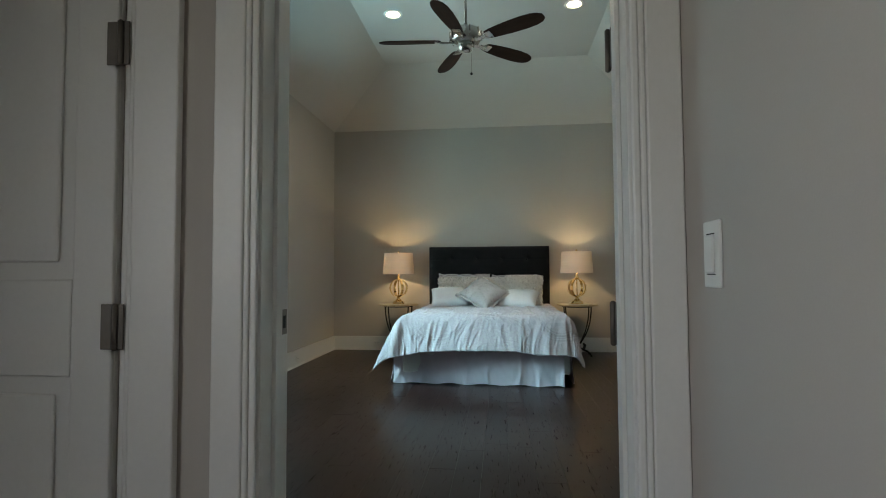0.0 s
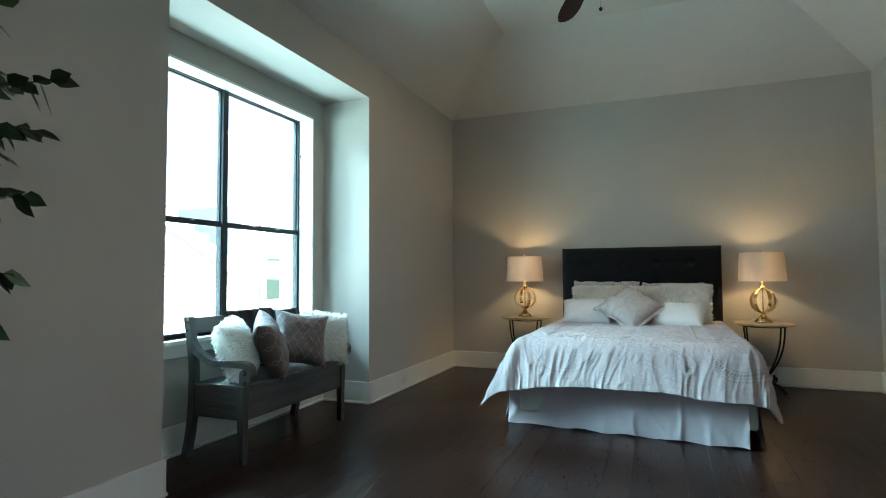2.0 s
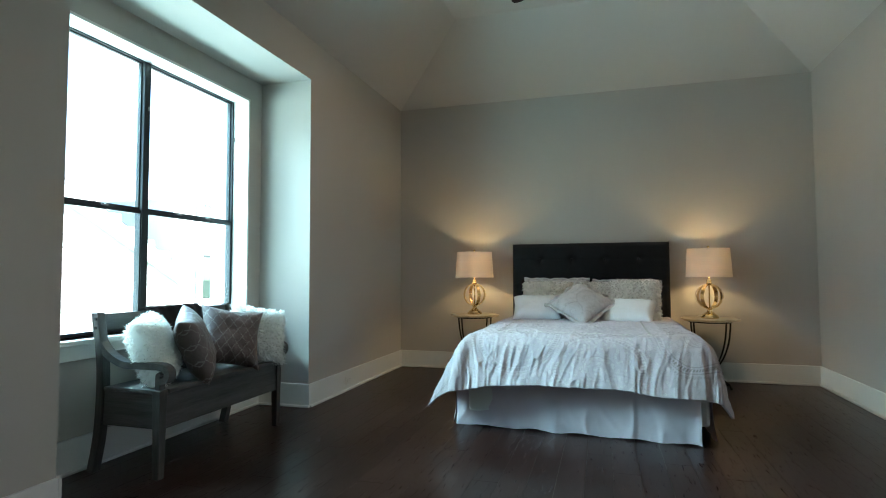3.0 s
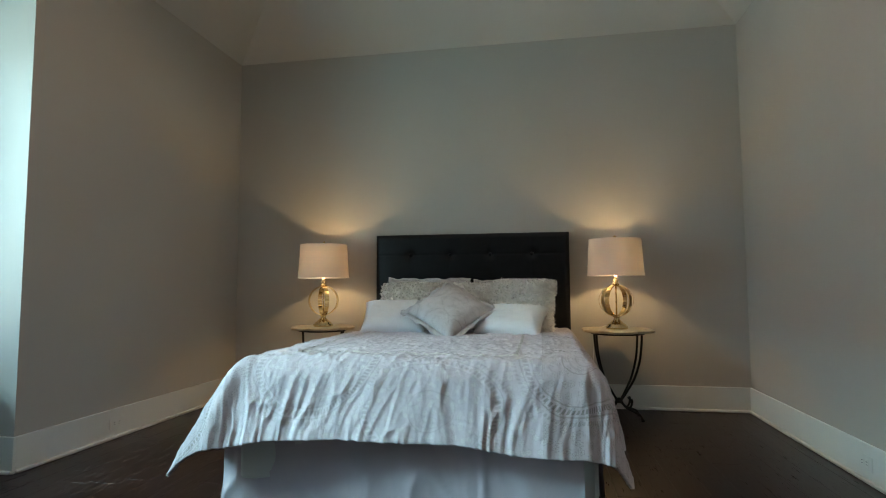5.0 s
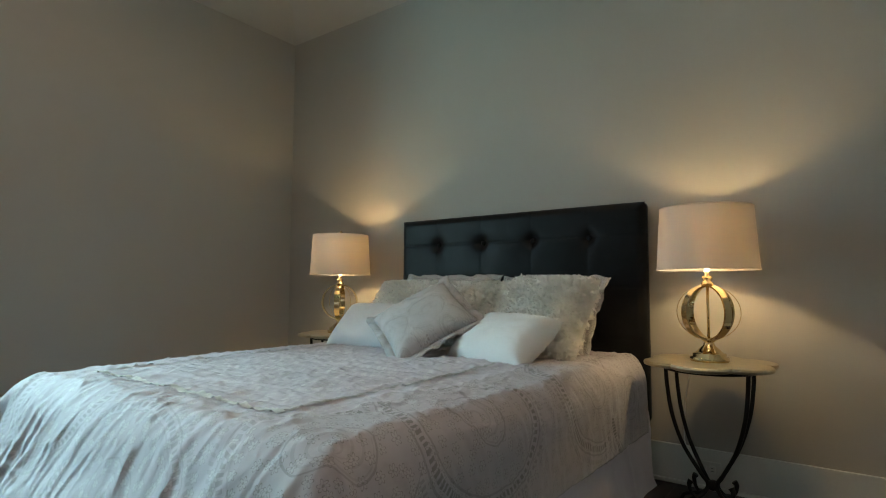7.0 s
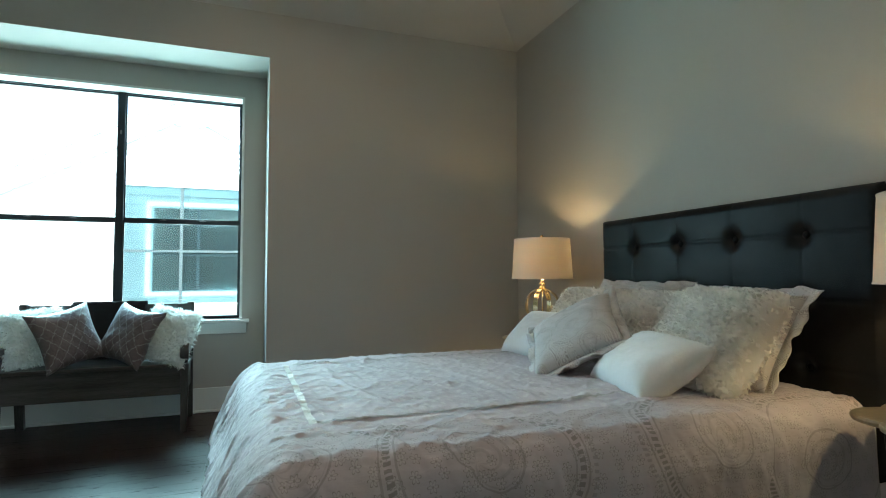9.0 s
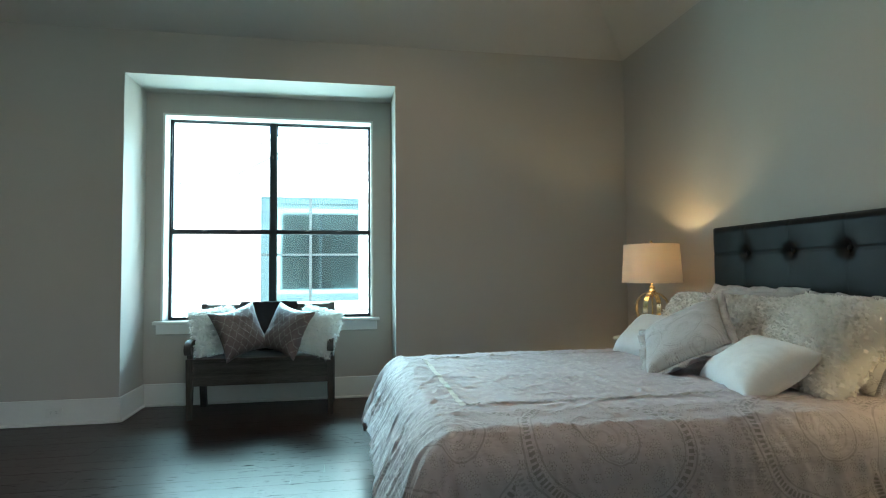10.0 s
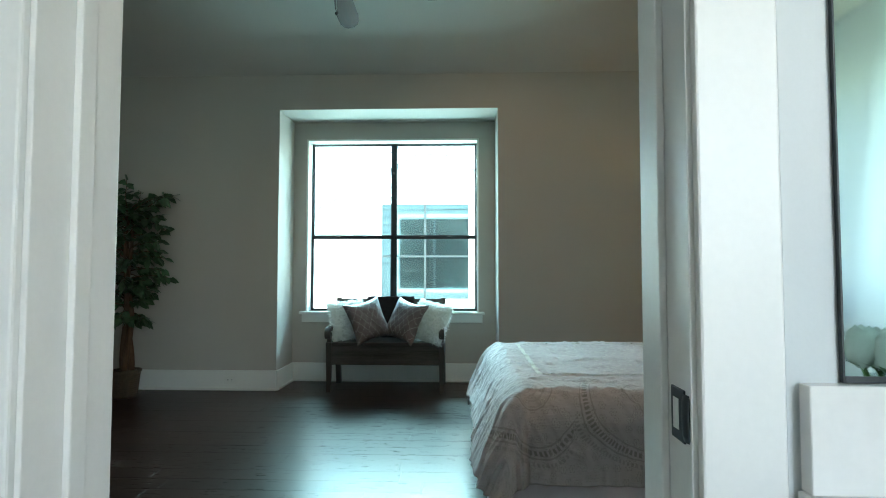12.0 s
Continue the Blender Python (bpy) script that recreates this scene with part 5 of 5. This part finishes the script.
bmesh.ops.solidify(bm, geom=bm.faces[:], thickness=-0.02)
tagged(part("throw", bm, M_THROW, None, smooth=True), "charcoal throw folded over the bench back", "blanket")

# ---- ceiling fan ----
FX, FY, FZ = -0.145, 4.65, 2.933
fan = thing("ceiling_fan", (FX, FY, FZ), "brushed nickel ceiling fan with five walnut blades", "fan")
part("rod", lathe(bmesh.new(), [(0.011, 0.10), (0.011, ZF - FZ - 0.05)], steps=16), M_NICKEL, fan, smooth=True)
part("canopy", lathe(bmesh.new(), [(0.02, ZF - FZ - 0.09), (0.05, ZF - FZ - 0.06), (0.068, ZF - FZ - 0.02), (0.068, ZF - FZ)], steps=32), M_NICKEL, fan, smooth=True)
part("motor", lathe(bmesh.new(), [(0.016, 0.135), (0.03, 0.12), (0.085, 0.105), (0.118, 0.085), (0.128, 0.055), (0.128, 0.02), (0.115, 0.0), (0.09, -0.012), (0.05, -0.02)], steps=48), M_NICKEL, fan, smooth=True)
part("switch_housing", lathe(bmesh.new(), [(0.05, -0.018), (0.066, -0.022), (0.066, -0.05), (0.058, -0.072), (0.035, -0.085), (0.008, -0.09)], steps=36), M_NICKEL, fan, smooth=True)
for k in range(10):
    a = 2 * math.pi * k / 10
    part("rib", boxes(((0.124, -0.006, 0.0), (0.134, 0.006, 0.085)), bevel=0.003), M_NICKEL, fan).rotation_euler = (0, 0, a)
for k in range(5):
    a = radians(40 + 72 * k)
    m = Matrix.Rotation(a, 4, "Z")
    iron = bmesh.new()
    box(iron, (0.09, -0.022, -0.012), (0.20, 0.022, -0.004), 0.003)
    box(iron, (0.18, -0.035, -0.010), (0.25, 0.035, -0.003), 0.004)
    arm = part("blade_iron", iron, M_NICKEL, fan)
    arm.matrix_basis = m @ Matrix.Rotation(radians(-13), 4, "X")
    bm = bmesh.new()
    prof = [(0.20, 0.042), (0.25, 0.054), (0.39, 0.068), (0.53, 0.073), (0.615, 0.066), (0.67, 0.050), (0.697, 0.026), (0.702, 0.0)]
    edge = [(x, w) for x, w in prof] + [(x, -w) for x, w in prof[-2::-1]]
    t = [bm.verts.new((x, w, 0.004)) for x, w in edge]
    u = [bm.verts.new((x, w, -0.003)) for x, w in edge]
    bm.faces.new(t)
    bm.faces.new(u[::-1])
    for i in range(len(edge)):
        bm.faces.new((t[i], u[i], u[(i + 1) % len(edge)], t[(i + 1) % len(edge)]))
    part("blade", bm, M_BLADE, fan, "dark walnut blade").matrix_basis = m @ Matrix.Rotation(radians(-13), 4, "X")
ch = part("pull_chain", lathe(bmesh.new(), [(0.0012, -0.25), (0.0012, -0.085)], (0.045, 0.02, 0), 8), M_NICKEL, fan)
part("pull", lathe(bmesh.new(), [(0.002, -0.272), (0.010, -0.264), (0.011, -0.256), (0.004, -0.248)], (0.045, 0.02, 0), 14), M_IRON, ch, smooth=True)

# ---- recessed lights ----
for x, y in ((-0.94, 5.65), (0.86, 5.65)):
    r = thing("recessed_light", (x, y, ZF), "lit recessed ceiling light with a white trim", "light", "recessed lights")
    bm = bmesh.new()
    n = 40
    prof = [(0.068, -0.004), (0.092, -0.006), (0.095, -0.002), (0.095, 0.0)]
    rings = [[bm.verts.new((q * math.cos(2 * math.pi * i / n), q * math.sin(2 * math.pi * i / n), z)) for i in range(n)] for q, z in prof]
    for p, q in zip(rings, rings[1:]):
        for i in range(n):
            bm.faces.new((p[i], p[(i + 1) % n], q[(i + 1) % n], q[i]))
    part("trim", bm, M_TRIM, r, smooth=True)
    part("lens", lathe(bmesh.new(), [(0.069, -0.0035), (0.06, -0.006), (0.02, -0.007)], steps=40), M_LED, r, "glowing lamp face", True)
    s = new("recessed_lamp_light", bpy.data.lights.new("recessed_lamp_light", "SPOT"))
    s.data.energy, s.data.color, s.data.spot_size, s.data.spot_blend, s.data.shadow_soft_size = 4.8, (1.0, 0.76, 0.48), radians(150), 1.0, 0.08
    s.location = (x, y, ZF - 0.02)

# ---- ficus ----
PX, PY = -1.91, 2.31
plant = thing("potted_ficus", (PX, PY, 0), "artificial ficus tree in a brown woven basket pot", "plant")
pot = bmesh.new()
prof = [(0.090, 0.0), (0.097, 0.01)]
for k in range(11):
    z = 0.018 + k * 0.019
    prof += [(0.098 + z * 0.10, z), (0.103 + z * 0.10, z + 0.010)]
prof += [(0.132, 0.234), (0.132, 0.250), (0.120, 0.250), (0.116, 0.225), (0.05, 0.22)]
lathe(pot, prof, steps=40)
part("pot", pot, M_BASKET, plant, "brown woven basket pot")
part("moss", lathe(bmesh.new(), [(0.116, 0.220), (0.095, 0.238), (0.05, 0.245)], steps=24), M_MOSS, plant, smooth=True)
rng = random.Random(21)
for k, ph in enumerate((0.0, 2.1, 4.2)):
    pts = []
    for i in range(30):
        u = i / 29
        a = ph + u * 5.0
        r = 0.030 * (1 - 0.35 * u) + 0.014 * math.sin(u * 7 + k)
        pts.append((r * math.cos(a) + 0.03 * math.sin(u * 4), r * math.sin(a) + 0.02 * math.sin(u * 5), 0.225 + u * 1.475))
    part("trunk", tube(bmesh.new(), pts, lambda u: 0.029 * (1 - 0.70 * u), 10), M_TRUNK, plant, "twisted brown stem", True)
leaf_v, leaf_f, twigs = [], [], bmesh.new()


def leaf(at, d, size):
    d = d.normalized()
    side = d.cross(Vector((rng.uniform(-1.1, 1.1), rng.uniform(-1.1, 1.1), 0.8))).normalized()
    up = side.cross(d)
    k = len(leaf_v)
    w = size * 0.34
    droop = Vector((0, 0, -size * 0.25))
    for f, s, h in ((0, 0, 0), (0.3, 1, 0.02), (0.3, -1, 0.02), (0.62, 0.85, 0.01), (0.62, -0.85, 0.01), (1.0, 0, 0), (0.3, 0, -0.03), (0.62, 0, -0.03)):
        leaf_v.append(tuple(at + d * size * f + side * w * s + up * size * h + droop * f * f))
    leaf_f.extend([(k, k + 1, k + 6), (k, k + 6, k + 2), (k + 1, k + 3, k + 7, k + 6), (k + 6, k + 7, k + 4, k + 2), (k + 3, k + 5, k + 7), (k + 7, k + 5, k + 4)])


def spray(start, d, length, n):
    pts = [start]
    d = d.normalized()
    for i in range(9):
        d = (d + Vector((rng.uniform(-0.12, 0.12), rng.uniform(-0.12, 0.12), -0.055 + rng.uniform(-0.05, 0.05)))).normalized()
        pts.append(pts[-1] + d * length / 9)
    tube(twigs, pts, lambda u: 0.005 * (1 - 0.75 * u) + 0.0008, 6)
    for i in range(n):
        u = 0.22 + 0.78 * (i + rng.random() * 0.6) / n
        q = u * 8.99
        a = pts[int(q)].lerp(pts[min(int(q) + 1, 9)], q - int(q))
        s = 1 if i % 2 else -1
        side = d.cross(Vector((0, 0, 1))).normalized()
        leaf(a, d * 0.6 + side * s * rng.uniform(0.4, 1.1) + Vector((0, 0, rng.uniform(-0.9, 0.45))), rng.uniform(0.065, 0.11))
    leaf(pts[-1], d, 0.09)


for k in range(78):
    z = 0.66 + 1.10 * ((k + 0.5) / 78) ** 0.9
    a = k * 2.39996 + rng.uniform(-0.4, 0.4)
    full = 0.28 + 0.30 * math.sin(min((z - 0.62) / 1.3, 1.0) * math.pi) ** 0.7
    ln = full * rng.uniform(0.7, 1.15)
    d = Vector((math.cos(a), math.sin(a), rng.uniform(-0.30, 1.05) + (0.4 if z > 1.6 else 0)))
    # the wall corner holds the crown back on two sides
    if d.x < -0.3:
        ln *= 0.55
    if d.y < -0.5:
        ln *= 0.8
    if d.x > -0.31 and d.y > 0.1:
        ln *= 0.4 if d.x > 0.1 else 0.65
    elif d.x > 0.3:
        ln *= 0.75
    if d.y > 0.3 and z < 1.35:
        ln *= 0.8
    spray(Vector((0.02 * math.cos(a), 0.02 * math.sin(a), z)), d, ln, int(6 + ln * 23))
for k in range(6):
    a = k * 1.05 + 0.3
    spray(Vector((0, 0, 1.55)), Vector((0.55 * math.cos(a), 0.7 * math.sin(a), 0.95)), 0.52, 20)
for dx, dy, dz, z, ln in ((0.24, 0.34, 0.22, 1.56, 0.38), (0.12, 0.40, 0.16, 1.36, 0.36), (0.20, 0.38, 0.10, 1.02, 0.25), (0.12, -0.30, 0.05, 1.35, 0.50), (0.25, -0.30, 0.12, 1.55, 0.46)):
    spray(Vector((0, 0, z)), Vector((dx, dy, dz)), ln, 17)
part("twig_work", twigs, M_TRUNK, plant, smooth=True)
me = bpy.data.meshes.new("leaves")
me.from_pydata(leaf_v, [], leaf_f)
me.materials.append(M_LEAF)
lv = new("leaves", me)
lv.parent = plant
lv["kind"] = "stuff"
lv["label"] = "many small dark green leaves"

# ---- bathroom vanity corner ----
VY0, VY1, VXF = 5.818, 7.60, XB + 0.55
van = thing("vanity", (XB + 0.28, 6.7, 0), "white bathroom vanity cabinet", "cabinet")
off = -Vector((XB + 0.28, 6.7, 0))
c = part("body", boxes(((XB + 0.012, VY0 + 0.02, 0.10), (VXF - 0.04, VY1, 0.845)), bevel=0.003), M_CABINET, van)
c.location = off
for k in range(3):
    y0 = VY0 + 0.03 + k * 0.57
    d = part("door", boxes(((VXF - 0.04, y0, 0.12), (VXF - 0.022, y0 + 0.55, 0.83)), bevel=0.003), M_CABINET, van)
    d.location = off
    part("handle", boxes(((VXF - 0.022, y0 + 0.26, 0.70), (VXF - 0.01, y0 + 0.27, 0.80)), bevel=0.002), M_SATIN, d)
top = tagged(part("countertop", boxes(((XB + 0.012, VY0, 0.845), (VXF, VY1 + 0.02, 0.88)), bevel=0.003), M_STONE), "white stone vanity countertop", "countertop")
tagged(part("backsplash", boxes(((XB + 0.012, VY0 + 0.005, 0.8805), (XB + 0.034, VY1 + 0.02, 1.008)), bevel=0.002), M_STONE), "white stone backsplash on the vanity", "backsplash")
mir = thing("mirror", (XB + 0.012, 6.7, 1.013), "large plain mirror above the vanity", "mirror")
part("glass", boxes(((0.002, -0.825, 0.004), (0.006, 0.85, 1.2))), M_MIRROR, mir)
part("frame", boxes(((0, -0.828, -0.004), (0.0065, -0.825, 1.203)), ((0, 0.85, -0.004), (0.0065, 0.853, 1.203)), ((0, -0.825, 1.2), (0.0065, 0.85, 1.203)), ((0, -0.825, -0.004), (0.0065, 0.85, 0.004)), bevel=0.0005), M_FRAME, mir, "thin dark mirror frame")
vase = thing("flower_vase", (2.51, 6.10, 0.8805), "low glass vase of white tulips on the vanity", "vase")
part("vase", lathe(bmesh.new(), [(0.05, 0), (0.062, 0.004), (0.066, 0.10), (0.064, 0.10), (0.058, 0.008), (0.02, 0.006)], steps=28), M_VASE, vase, "clear glass bowl", True)
rng = random.Random(8)
for k in range(11):
    a, r = k * 2.4, 0.018 * math.sqrt(k) + 0.01
    base = Vector((r * math.cos(a), r * math.sin(a), 0.105 + 0.02 * rng.random()))
    part("stem", tube(bmesh.new(), [(base.x * 0.4, base.y * 0.4, 0.01), tuple(base)], 0.004, 6), M_GREEN, vase)
    bl = lathe(bmesh.new(), [(0.005, 0), (0.020, 0.012), (0.026, 0.032), (0.022, 0.052), (0.010, 0.062)], tuple(base), 12)
    for v in bl.verts:
        t = math.atan2(v.co.y - base.y, v.co.x - base.x)
        v.co.z += 0.004 * math.sin(3 * t)
    part("bloom", bl, M_PETAL, vase, "white tulip", True)
    lf = bmesh.new()
    tip = base + Vector((0.05 * math.cos(a), 0.05 * math.sin(a), 0.02))
    v = [lf.verts.new(q) for q in (base * 0.6, base + Vector((0.012 * math.sin(a), -0.012 * math.cos(a), 0)), tip, base - Vector((0.012 * math.sin(a), -0.012 * math.cos(a), 0)))]
    lf.faces.new(v)
    bmesh.ops.solidify(lf, geom=lf.faces[:], thickness=0.001)
    part("leaf", lf, M_GREEN, vase)
